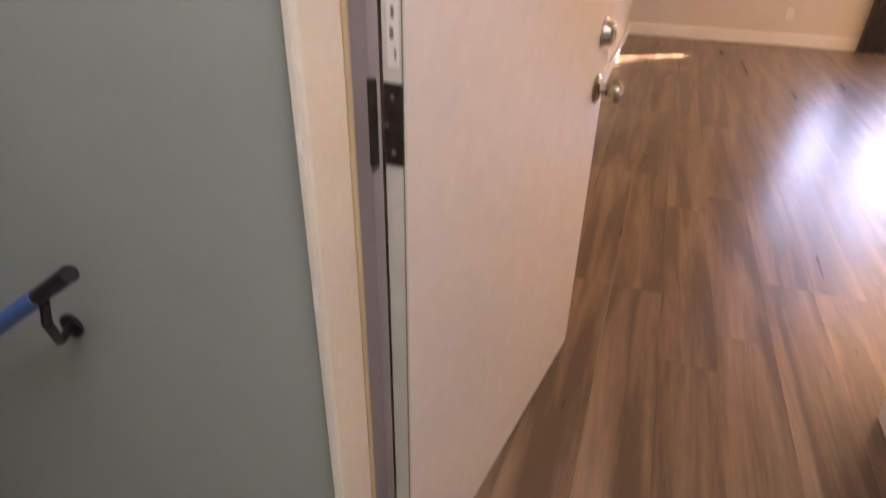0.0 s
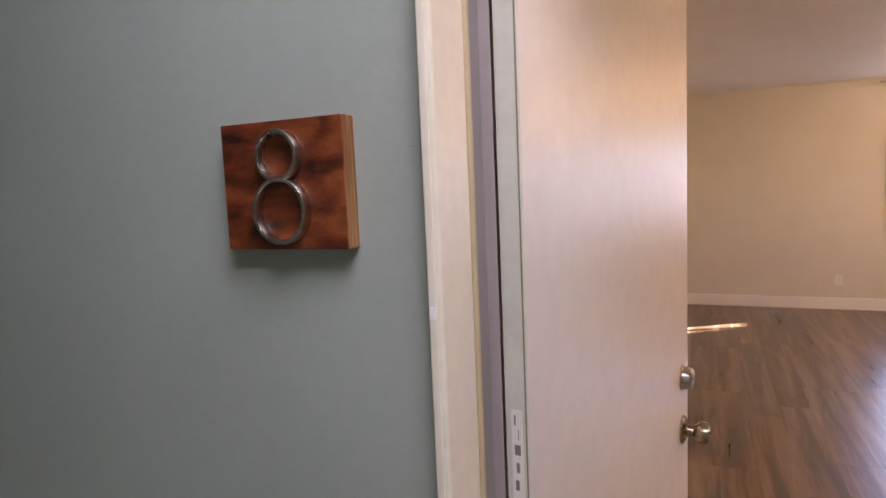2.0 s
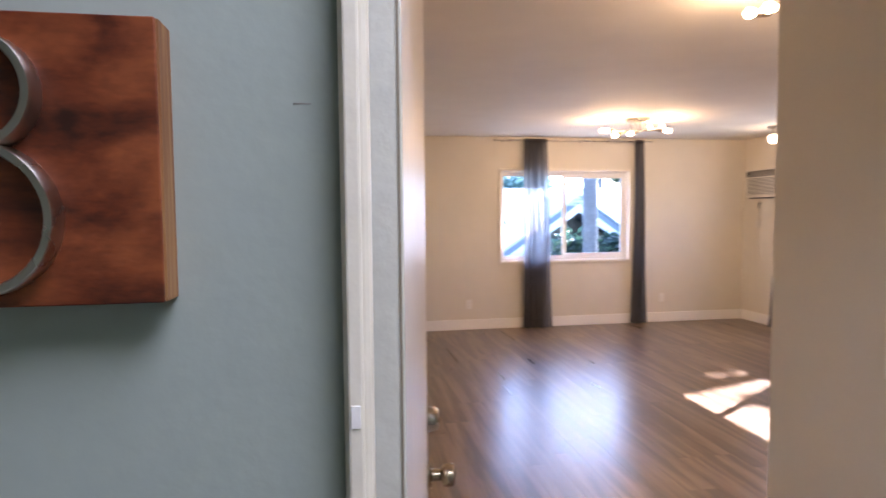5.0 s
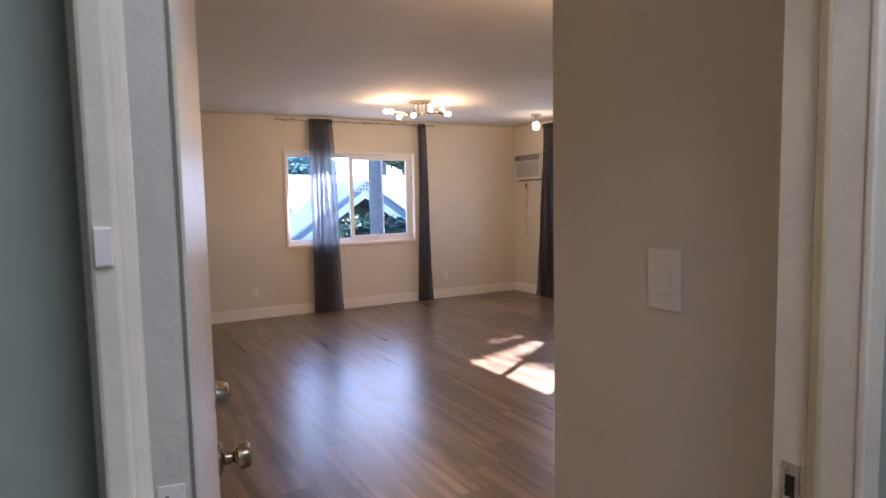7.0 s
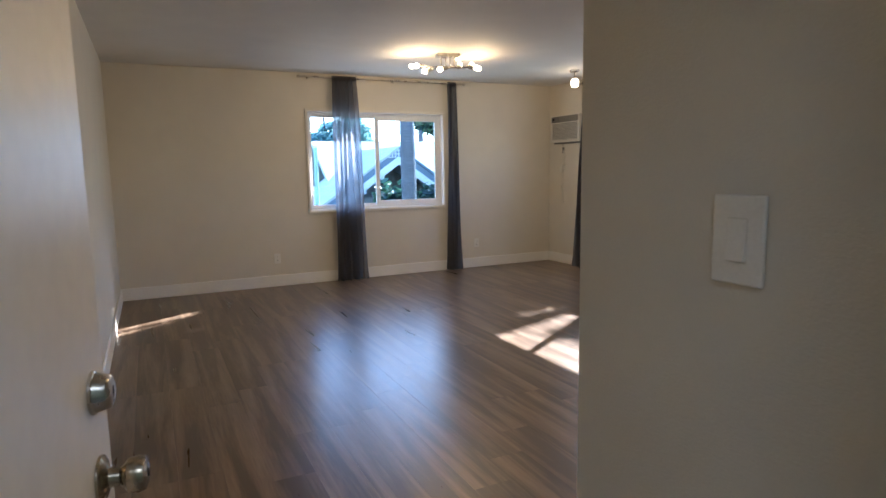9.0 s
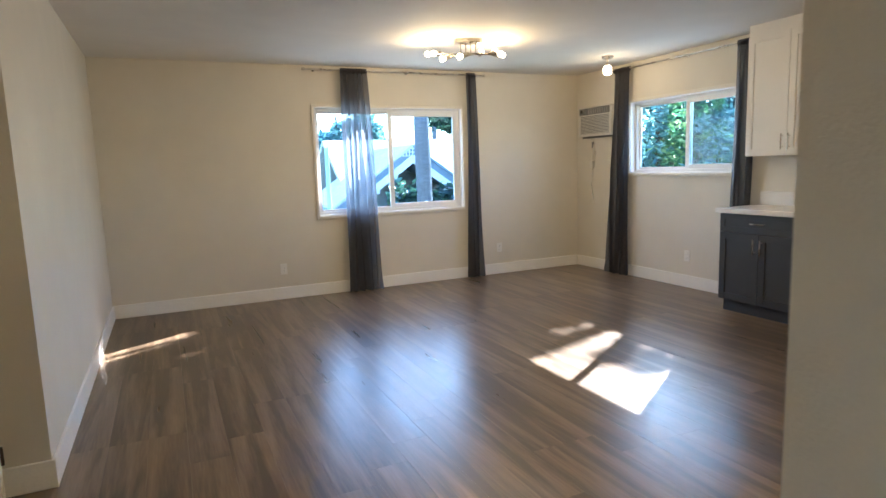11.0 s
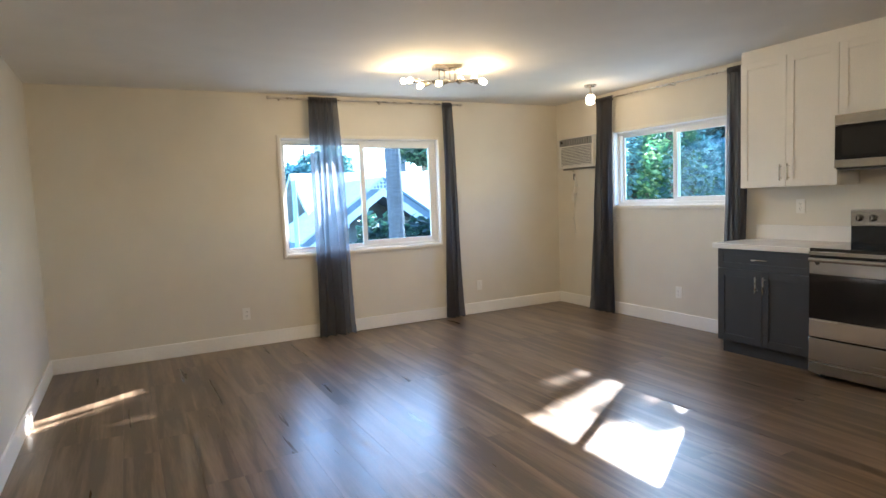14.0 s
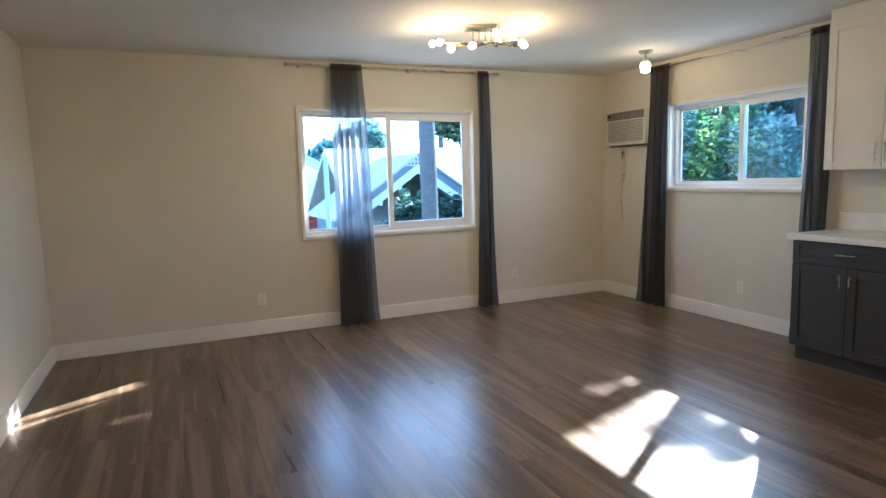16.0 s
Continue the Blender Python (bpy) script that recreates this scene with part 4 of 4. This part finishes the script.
def microwave():
    x, y0, y1, z0, z1 = 4.80, 2.87, 3.625, 1.46, 1.843
    root = thing("microwave", (x, (y0 + y1) / 2, z0), "stainless steel over-range microwave with a black glass door", "microwave")
    part("body", box((x + 0.025, y0, z0), (RIGHT, y1, z1)), M_BLACK, root)
    part("top_strip", box((x, y0, z1 - 0.075), (x + 0.025, y1, z1), 0.003), M_STEEL, root)
    part("bottom_strip", box((x, y0, z0 + 0.012), (x + 0.025, y1, z0 + 0.07), 0.003), M_STEEL, root)
    part("door", box((x + 0.002, y0 + 0.16, z0 + 0.072), (x + 0.025, y1, z1 - 0.077), 0.003), M_BLACK_GLASS, root, "black glass door")
    part("window", box((x + 0.0005, y0 + 0.20, z0 + 0.10), (x + 0.002, y1 - 0.05, z1 - 0.10)), M_BLACK, root, "dark mesh window")
    part("control_panel", box((x + 0.002, y0, z0 + 0.072), (x + 0.025, y0 + 0.157, z1 - 0.077), 0.003), M_BLACK_GLASS, root)
    part("vent", box((x + 0.03, y0 + 0.02, z0 - 0.006), (RIGHT - 0.05, y1 - 0.02, z0)), M_AC_DARK, root)


microwave()


def stove():
    x, y0, y1 = 4.53, 2.88, 3.635
    root = thing("range", (x, (y0 + y1) / 2, 0), "stainless steel electric range with a black glass cooktop", "stove")
    part("body", box((x + 0.03, y0 + 0.004, 0.03), (RIGHT - 0.02, y1 - 0.004, 0.895)), M_BLACK, root)
    part("cooktop", box((x + 0.005, y0, 0.895), (RIGHT - 0.10, y1, 0.922), 0.004), M_BLACK_GLASS, root, "black glass cooktop")
    part("drawer", box((x, y0 + 0.003, 0.035), (x + 0.03, y1 - 0.003, 0.285), 0.004), M_STEEL, root)
    door = part("oven_door", box((x, y0 + 0.003, 0.295), (x + 0.03, y1 - 0.003, 0.425), 0.004), M_STEEL, root)
    part("oven_glass", box((x + 0.001, y0 + 0.003, 0.425), (x + 0.03, y1 - 0.003, 0.74), 0.002), M_BLACK_GLASS, door, "black glass oven window")
    part("door_top", box((x, y0 + 0.003, 0.74), (x + 0.03, y1 - 0.003, 0.84), 0.003), M_STEEL, door)
    part("front_trim", box((x + 0.003, y0 + 0.002, 0.848), (x + 0.03, y1 - 0.002, 0.894), 0.003), M_BLACK, root)
    part("cooktop_edge", box((x - 0.006, y0, 0.872), (x + 0.004, y1, 0.9), 0.003), M_STEEL, root, "bright steel cooktop edge")
    h = part("oven_handle", rod((x - 0.045, y0 + 0.03, 0.845), (x - 0.045, y1 - 0.03, 0.845), 0.016), M_STEEL, root, "steel bar handle", True)
    for y in (y0 + 0.06, y1 - 0.06):
        part("post", tube([(x, y, 0.81), (x - 0.02, y, 0.83), (x - 0.045, y, 0.845)], 0.009), M_STEEL, h, "", True)
    part("back_panel", box((RIGHT - 0.10, y0, 0.90), (RIGHT - 0.02, y1, 1.045), 0.003), M_BLACK, root)
    cp = part("control_panel", box((RIGHT - 0.11, y0, 1.045), (RIGHT - 0.02, y1, 1.165), 0.006), M_STEEL, root)
    part("display", box((RIGHT - 0.112, y0 + 0.27, 1.065), (RIGHT - 0.109, y1 - 0.24, 1.145)), M_BLACK_GLASS, cp, "black display")
    for y in (y1 - 0.06, y1 - 0.15, y0 + 0.06, y0 + 0.15):
        k = part("knob", turned(bmesh.new(), (RIGHT - 0.11, y, 1.105), (RIGHT - 0.145, y, 1.105), [(0, 0.026), (0.3, 0.024), (0.9, 0.02), (1, 0.017)], 20), M_STEEL, root, "", True)
        part("pointer", box((RIGHT - 0.147, y - 0.003, 1.09), (RIGHT - 0.144, y + 0.003, 1.12)), M_BLACK, k)
    for i, y in enumerate((y0 + 0.06, y1 - 0.06)):
        part("foot", rod((x + 0.08, y, 0), (x + 0.08, y, 0.03), 0.015), M_BLACK, root)


stove()


# ---- interior door in the passage ----
def passage_door():
    root = thing("interior_door", (LEFT - 0.19, 3.665, 0), "white painted interior door open in the passage with dark hinges", "door")
    x1 = LEFT - 0.172
    part("leaf", box((x1 - 0.76, 3.61, 0.01), (x1, 3.645, 1.99), 0.002), M_TRIM, root)
    for z in (0.2, 0.62, 1.18, 1.42):
        part("hinge", rod((x1 + 0.003, 3.652, z - 0.04), (x1 + 0.003, 3.652, z + 0.04), 0.008, 10), M_HINGE, root, "dark hinge knuckle", True)


passage_door()


# ---- outdoors ----
solid("ground", box((-150, -150, -3.4), (150, 150, -3.0)), M_GROUND, "dry lawn ground around the houses", "ground")
solid("facade", box((-3.6, INN, -3.0), (LEFT - 1.62, FAR + 0.15, CEIL + 0.15)), M_STUCCO, "plain stucco outer wall of the building")
solid("roof", box((-3.7, OUT, CEIL + 0.155), (RIGHT + 0.3, FAR + 0.3, CEIL + 0.4)), M_ROOF, "flat roof of the building")


# unseen blocker: keeps the sun from coming over the roof onto the landing
solid("wall_upper", box((-3.7, OUT, CEIL + 0.4), (2.02, 0.2, 5.4)), M_STUCCO, "unseen wall added above the landing to block the sun")


def crown(bm, centre, radii, count, size, rnd, shell=0.75):
    for _ in range(count):
        while True:
            p = Vector((rnd.uniform(-1, 1), rnd.uniform(-1, 1), rnd.uniform(-1, 1)))
            if 0.1 < p.length < 1:
                break
        p = p.normalized() * (shell + (1 - shell) * rnd.random() if rnd.random() < 0.7 else p.length)
        lump = 0.85 + 0.35 * noise.noise(p * 2.3 + Vector(centre))
        c = Vector(centre) + Vector((p.x * radii[0], p.y * radii[1], p.z * radii[2])) * lump
        q = Euler((rnd.uniform(-0.9, 0.9), rnd.uniform(-0.9, 0.9), rnd.uniform(0, 6.28))).to_matrix()
        s = size * rnd.uniform(0.6, 1.3)
        vs = [bm.verts.new(c + q @ Vector(v) * s) for v in ((0, -1, 0), (0.42, -0.1, 0.08), (0, 1, 0), (-0.42, -0.1, 0.08))]
        bm.faces.new(vs)


def tree(base, height, lobes, leaf, bark, count, size, seed, label):
    """A tapered trunk with limbs and lobes of leaves: (dx, dy, z, rx, ry, rz)."""
    rnd = random.Random(seed)
    base = Vector(base)
    root = thing("tree", base, label, "tree")
    bm = turned(bmesh.new(), base, base + Vector((0.1, 0.05, height)), [(0, 0.20), (0.1, 0.15), (0.5, 0.12), (1, 0.05)], 10)
    tr = part("trunk", bm, bark, root, "", True)
    cb = bmesh.new()
    for i, (dx, dy, z, rx, ry, rz) in enumerate(lobes):
        c = Vector((base.x + dx, base.y + dy, z))
        s = base + Vector((0.05, 0.02, (z - base.z) * 0.55))
        part("limb", tube([s, s.lerp(c, 0.5) + Vector((0, 0, -0.1)), c], min(0.045, 0.12 * rz), 6), bark, root, "", True)
        crown(cb, c, (rx, ry, rz), count, size, rnd)
    me = bpy.data.meshes.new("crown")
    cb.to_mesh(me)
    cb.free()
    me.materials.append(leaf)
    cr = new("crown", me)
    cr.parent = root
    cr.matrix_parent_inverse = root.matrix_basis.inverted()
    tagged(cr, kind="stuff")
    return root


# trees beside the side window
# blue shade here and sunlight on the next tree lie in the leaf colours
tree((9.6, 10.3, -3), 6.0, [(-0.5, 0.2, 2.0, 0.8, 0.8, 1.3), (0.9, -0.9, 1.5, 0.9, 0.9, 1.1), (-0.5, 0.3, 0.6, 1.0, 1.0, 1.2), (0.5, -0.5, 0.3, 1.0, 0.9, 0.9)], M_LEAF_BLUE, M_BARK2, 1900, 0.085, 11, "grey-green tree close beside the building, blue shade put into its leaf colour")
tree((10.2, 9.9, -3), 6.2, [(0, 0, 2.3, 0.8, 0.7, 1.2), (0.5, -0.3, 1.0, 0.7, 0.7, 0.9), (-0.2, 0.4, 1.3, 0.6, 0.6, 0.8)], M_LEAF_BRIGHT, M_BARK2, 1300, 0.09, 12, "bright green tree beside the building, sunlight put into its leaf colour")
# crown out of view, its lobes placed to dapple the sun in the side window
tree((13.5, 10.66, -3), 9.0, [(0, 0.80, 7.46, 0.3, 0.10, 0.24), (0, 0.66, 7.36, 0.3, 0.06, 0.12), (0, 0.57, 7.44, 0.3, 0.07, 0.24), (0, 0.45, 7.42, 0.3, 0.07, 0.22), (0, 0.33, 7.14, 0.3, 0.06, 0.20), (0, 0.20, 6.90, 0.3, 0.06, 0.14), (0, 0.72, 7.04, 0.3, 0.13, 0.20), (0, 0.52, 6.92, 0.3, 0.10, 0.18), (0, 0.02, 6.74, 0.3, 0.08, 0.10), (0, -0.14, 7.08, 0.3, 0.06, 0.12), (0, -0.27, 7.12, 0.3, 0.05, 0.10), (0, -0.40, 7.04, 0.3, 0.07, 0.11), (0, -0.53, 7.10, 0.3, 0.05, 0.09), (0, -0.64, 7.02, 0.3, 0.05, 0.13), (0, -0.20, 6.80, 0.3, 0.07, 0.09), (0, -0.54, 6.76, 0.3, 0.06, 0.07), (0, -0.9, 5.9, 0.9, 0.6, 0.5), (0, 0.9, 6.0, 1.0, 0.6, 0.5), (0.2, 0.0, 5.0, 1.5, 1.4, 1.1)], M_LEAF_BLUE, M_BARK2, 220, 0.05, 13, "tall leafy tree, its unseen crown added to dapple the sun patch")
tree((15.0, 17.5, -3), 7.5, [(0, 0, 3.0, 2.6, 2.2, 2.6), (2.6, -1.5, 2.4, 2.4, 2.2, 2.4), (-2.4, 0.6, 2.4, 2.2, 2.0, 2.6)], M_LEAF, M_BARK2, 4200, 0.16, 14, "large dark green tree filling the view")
tree((19.5, 14.0, -3), 7.5, [(0, 0, 3.4, 2.4, 2.2, 2.2), (0.5, 2.0, 3.0, 2.2, 2.0, 2.2)], M_LEAF_BLUE, M_BARK2, 3500, 0.17, 18, "grey-green tree behind the neighbouring house")
# unseen slim cypress past the building corner, added to block sun at the far window
tree((8.2, 10.35, -3), 8.0, [(0, 0, 0.0, 0.6, 0.6, 2.2), (0, 0, 3.0, 0.6, 0.6, 2.4), (0, 0, 5.6, 0.55, 0.55, 2.2), (-1.2, 0.1, 5.6, 0.5, 0.5, 0.5), (-1.2, 0.1, 4.2, 0.5, 0.5, 0.32)], M_LEAF, M_BARK2, 3000, 0.08, 15, "unseen slim dark cypress added to narrow the sun through the far window")
# trees seen past the neighbour's roof
tree((8.0, 30.0, -3), 7.0, [(-0.6, 0, 1.7, 1.7, 1.4, 1.7), (1.2, 0, 2.7, 1.7, 1.4, 1.7)], M_LEAF_BLUE, M_BARK2, 2600, 0.2, 16, "blue-green leafy tree behind the pale roof")
tree((13.0, 27.0, -3), 9.0, [(0, 0, 4.0, 1.5, 1.4, 1.3), (1.2, 0, 5.0, 1.6, 1.4, 1.3)], M_LEAF, M_BARK2, 2400, 0.2, 17, "dark green tree behind the gable")
# dense shrubs in front of the gable
for i, (bxx, by, bz, rr) in enumerate(((6.1, 15.4, 0.15, 1.2), (7.4, 15.5, 0.1, 1.3), (8.6, 15.3, -0.3, 1.1), (5.2, 15.1, -0.6, 1.0))):
    rnd = random.Random(30 + i)
    root = thing("shrub", (bxx, by, -3), "dense dark green shrub in front of the gabled house", "shrub", "shrubs before the house")
    part("stem", rod((bxx, by, -3), (bxx, by, bz), 0.06, 8), M_BARK2, root)
    cb = bmesh.new()
    crown(cb, (bxx, by, bz - 0.5), (rr, 0.8, 1.5), 3000, 0.13, rnd)
    cr = part("crown", cb, M_LEAF, root)
    tagged(cr, kind="stuff")


bush = thing("shrub", (6.2, 23.6, -3), "yellow-green leafy bush beside the red steps", "shrub")
part("stem", rod((6.2, 23.6, -3), (6.2, 23.6, -0.4), 0.05, 8), M_BARK2, bush)
cb = bmesh.new()
crown(cb, (6.2, 23.6, -0.55), (0.4, 0.4, 0.65), 900, 0.09, random.Random(41))
tagged(part("crown", cb, M_LEAF_BRIGHT, bush), kind="stuff")


def palm(base, top, radius, reach, seed, label):
    """A ringed trunk with a head of drooping feathered fronds."""
    base, top = Vector(base), Vector(top)
    root = thing("palm_tree", base, label, "tree")
    rnd = random.Random(seed)
    n, prof = 60, []
    for i in range(n + 1):
        s = i / n
        prof.append((s, radius * ((1 - 0.23 * s) * (1.0 + 0.05 * (i % 2)) + rnd.uniform(-0.02, 0.02))))
    part("trunk", turned(bmesh.new(), base, top, prof, 14), M_BARK, root)
    for k in range(16):
        a = 2 * math.pi * k / 16
        bm = bmesh.new()
        for i in range(12):
            s = i / 11
            p = top + Vector((math.cos(a) * reach * s, math.sin(a) * reach * s, reach * (0.4 * s - 0.9 * s * s)))
            t = Vector((-math.sin(a), math.cos(a), -0.4)) * 0.16 * reach * (1 - 0.6 * s)
            for w in (1, -1):
                vs = [bm.verts.new(v) for v in (p, p + Vector((math.cos(a), math.sin(a), 0)) * 0.08, p + Vector((t.x * w, t.y * w, t.z)))]
                bm.faces.new(vs)
        part("frond", bm, M_LEAF, root)


palm((5.22, 12.4, -3), (5.12, 12.45, 8.5), 0.175, 2.2, 4, "tall grey palm trunk standing before the neighbour's house")
palm((16.93, 38.0, -3), (16.93, 38.0, 7.40), 0.20, 1.8, 6, "slim far palm behind the gabled house")


def gable_house():
    """Neighbour's house: a small front gable before a long pale roof."""
    root = thing("house", (6.8, 19, -3), "white bungalow with a small lattice gable and pale roof", "house")
    part("wall", box((5.6, 18.6, -3), (16, 24.6, 0.0)), M_GREY_SIDING, root)
    # long main roof, ridge along x
    bm = bmesh.new()
    for ys, ye, t in ((18.2, 21.6, 0), (21.6, 25.0, 1)):
        z0, z1 = (0.0, 2.25) if t == 0 else (2.25, 0.0)
        vs = [bm.verts.new(p) for p in ((5.3, ys, z0), (16.5, ys, z0), (16.5, ye, z1), (5.3, ye, z1), (5.3, ys, z0 + 0.15), (16.5, ys, z0 + 0.15), (16.5, ye, z1 + 0.15), (5.3, ye, z1 + 0.15))]
        for f in ((0, 1, 2, 3), (4, 5, 6, 7), (0, 1, 5, 4), (1, 2, 6, 5), (2, 3, 7, 6), (3, 0, 4, 7)):
            bm.faces.new([vs[i] for i in f])
    part("roof", bm, M_ROOF, root)
    # front gable
    ax, az, y0, half, drop = 6.80, 2.03, 17.0, 2.4, 1.66

    def slope(x_off, dz, ya, yb, th, side, w0=0.0):
        bm = bmesh.new()
        a, b = Vector((ax, 0, az - dz)), Vector((ax + side * half, 0, az - drop - dz))
        vs = []
        for y in (ya, yb):
            for p in (a, b):
                for h in (0, -th):
                    vs.append(bm.verts.new((p.x, y, p.z + h)))
        for f in ((0, 2, 3, 1), (4, 6, 7, 5), (0, 2, 6, 4), (1, 3, 7, 5), (0, 1, 5, 4), (2, 3, 7, 6)):
            bm.faces.new([vs[i] for i in f])
        return bm
    for s in (-1, 1):
        # right slope in the darker siding colour, left slope in the roof colour
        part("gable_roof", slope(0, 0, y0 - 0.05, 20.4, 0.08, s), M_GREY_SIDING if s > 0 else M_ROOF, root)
        part("bargeboard", slope(0, 0.30, y0 - 0.02, y0 + 0.03, 0.24, s), M_STUCCO, root, "white bargeboard")
        part("gable_face", slope(0, 0.085, y0 + 0.0, y0 + 0.02, 0.21, s), M_GREY_SIDING, root, "slate grey gable band")
        for k in range(4):
            t = 0.22 + 0.24 * k
            x, z = ax + s * half * t, az - drop * t - 0.52
            part("rafter_end", box((x - 0.05, y0 - 0.02, z - 0.10), (x + 0.05, y0 + 0.5, z)), M_STUCCO, root)
    lat = part("lattice", box((ax - 0.34, y0 - 0.03, az - 0.34), (ax + 0.34, y0 - 0.005, az - 0.32)), M_STUCCO, root, "white lattice vent")
    for i in range(7):
        x = ax - 0.30 + 0.10 * i
        h = 0.30 - abs(x - ax) * drop / half
        part("lattice_bar", box((x - 0.012, y0 - 0.03, az - 0.32), (x + 0.012, y0 - 0.01, az - 0.32 + max(h, 0.03))), M_STUCCO, lat)
    for z in (0.10, 0.20):
        w = (0.30 - z) * half / drop + 0.02
        part("lattice_bar", box((ax - w, y0 - 0.033, az - 0.32 + z - 0.011), (ax + w, y0 - 0.031, az - 0.32 + z + 0.011)), M_STUCCO, lat)
    for x in (ax - 1.9, ax + 1.9):
        part("porch_post", box((x - 0.12, y0 + 0.05, -3), (x + 0.12, y0 + 0.3, az - 1.75), 0.01), M_STUCCO, root, "white porch post")


gable_house()


def green_house():
    root = thing("house", (4.6, 27, -3), "white house with a pale green roof and red steps", "house")
    part("wall", box((2.4, 25.6, -3), (6.9, 32, 1.35)), M_STUCCO, root)
    ax, az, half, fall, th = 4.65, 2.75, 2.75, 1.45, 0.42
    bm = bmesh.new()
    for y in (25.3, 25.6):
        vs = [bm.verts.new(p) for p in ((ax - half + 0.3, y, 1.25), (ax + half - 0.3, y, 1.25), (ax, y, az - th))]
        bm.faces.new(vs)
    part("gable_wall", bm, M_STUCCO, root)
    for side in (-1, 1):
        bm = bmesh.new()
        vs = [bm.verts.new((x, y, z - h)) for y in (25.0, 32.6) for x, z in ((ax, az), (ax + side * half, az - fall)) for h in (0, th)]
        for f in ((0, 2, 3, 1), (4, 6, 7, 5), (0, 2, 6, 4), (1, 3, 7, 5), (0, 1, 5, 4), (2, 3, 7, 6)):
            bm.faces.new([vs[k] for k in f])
        part("roof", bm, M_GREEN_ROOF, root, "pale green roof slope")
        bm = bmesh.new()
        vs = [bm.verts.new((x, y, z - h)) for y in (24.96, 25.0) for x, z in ((ax, az - th), (ax + side * half, az - fall - th)) for h in (0, 0.14)]
        for f in ((0, 2, 3, 1), (4, 6, 7, 5), (0, 2, 6, 4), (1, 3, 7, 5), (0, 1, 5, 4), (2, 3, 7, 6)):
            bm.faces.new([vs[k] for k in f])
        part("bargeboard", bm, M_TRIM, root, "white bargeboard")
    for k in range(5):
        part("step", box((5.25, 24.0 + 0.3 * k, -3), (5.9, 25.59, -0.62 + 0.15 * k)), M_RED, root, "red painted step")
    part("window", box((5.22, 25.56, 0.45), (5.32, 25.599, 1.3)), M_BLACK_GLASS, root)


green_house()


def pole():
    root = thing("utility_pole", (3.78, 15.0, -3), "pale slim utility pole in front of the houses", "pole")
    part("shaft", turned(bmesh.new(), (3.78, 15.0, -3), (3.78, 15.0, 1.9), [(0, 0.07), (1, 0.05)], 12), M_GREEN_ROOF, root, "", True)
    part("cap", rod((3.78, 15.0, 1.9), (3.78, 15.0, 1.96), 0.065), M_STUCCO, root)


pole()


def side_house():
    root = thing("house", (18, 14.5, -3), "pale grey-blue neighbouring house behind the side trees", "house")
    part("wall", box((17, 12.9, -3), (21, 16.0, 2.5)), M_GREY_SIDING, root)
    part("fascia", box((16.6, 12.6, 2.5), (21.4, 16.3, 2.75)), M_STUCCO, root, "white roof fascia")
    part("roof", box((16.7, 12.7, 2.75), (21.3, 16.2, 2.85)), M_ROOF, root)
    for y in (13.4, 14.8):
        w = part("window", box((16.95, y, 0.7), (17, y + 0.8, 1.9)), M_STUCCO, root)
        part("pane", box((16.94, y + 0.08, 0.78), (16.955, y + 0.72, 1.82)), M_BLACK_GLASS, w)


side_house()


# ---- floor planks, pieces of the floor ----
def floor_planks():
    rnd = random.Random(2)
    W, L, gap = 0.184, 1.22, 0.0003
    shared = {}

    def plank_mesh(w, ln):
        key = (round(w, 3), round(ln, 3))
        if key not in shared:
            bm = box((0, 0, -0.008), (w - gap, ln - gap, 0.0), 0.0002, 1)
            shared[key] = mesh_of("plank", bm, M_PLANK)
        return shared[key]

    def lay(x, y, w, ln):
        ob = new("plank", plank_mesh(w, ln))
        ob.parent = slab
        ob.location = (x, y, 0)
    x, row = LEFT, 0
    while x < RIGHT - 0.01:
        w = min(W, RIGHT - x)
        y0 = INN_R
        y = y0 - rnd.choice((0.0, 0.2, 0.4, 0.6, 0.8, 1.0))
        if x > SW + 0.10:
            y0 = SW_END
            y = SW_END - rnd.choice((0.0, 0.2, 0.4, 0.6, 0.8, 1.0))
        while y < FAR - 0.01:
            a, b = max(y, y0), min(y + L, FAR)
            if b - a > 0.03:
                lay(x, a, w, round(b - a, 2))
            y += L
        x += W
    # threshold and passage
    for k in range(6):
        lay(DOOR_L - 0.02 + k * 0.168, OUT, 0.168, INN_R - OUT)
    for k in range(8):
        lay(LEFT - W * (k + 1), 2.1, W, 1.3)
        lay(LEFT - W * (k + 1), 3.4, W, 1.3)


floor_planks()
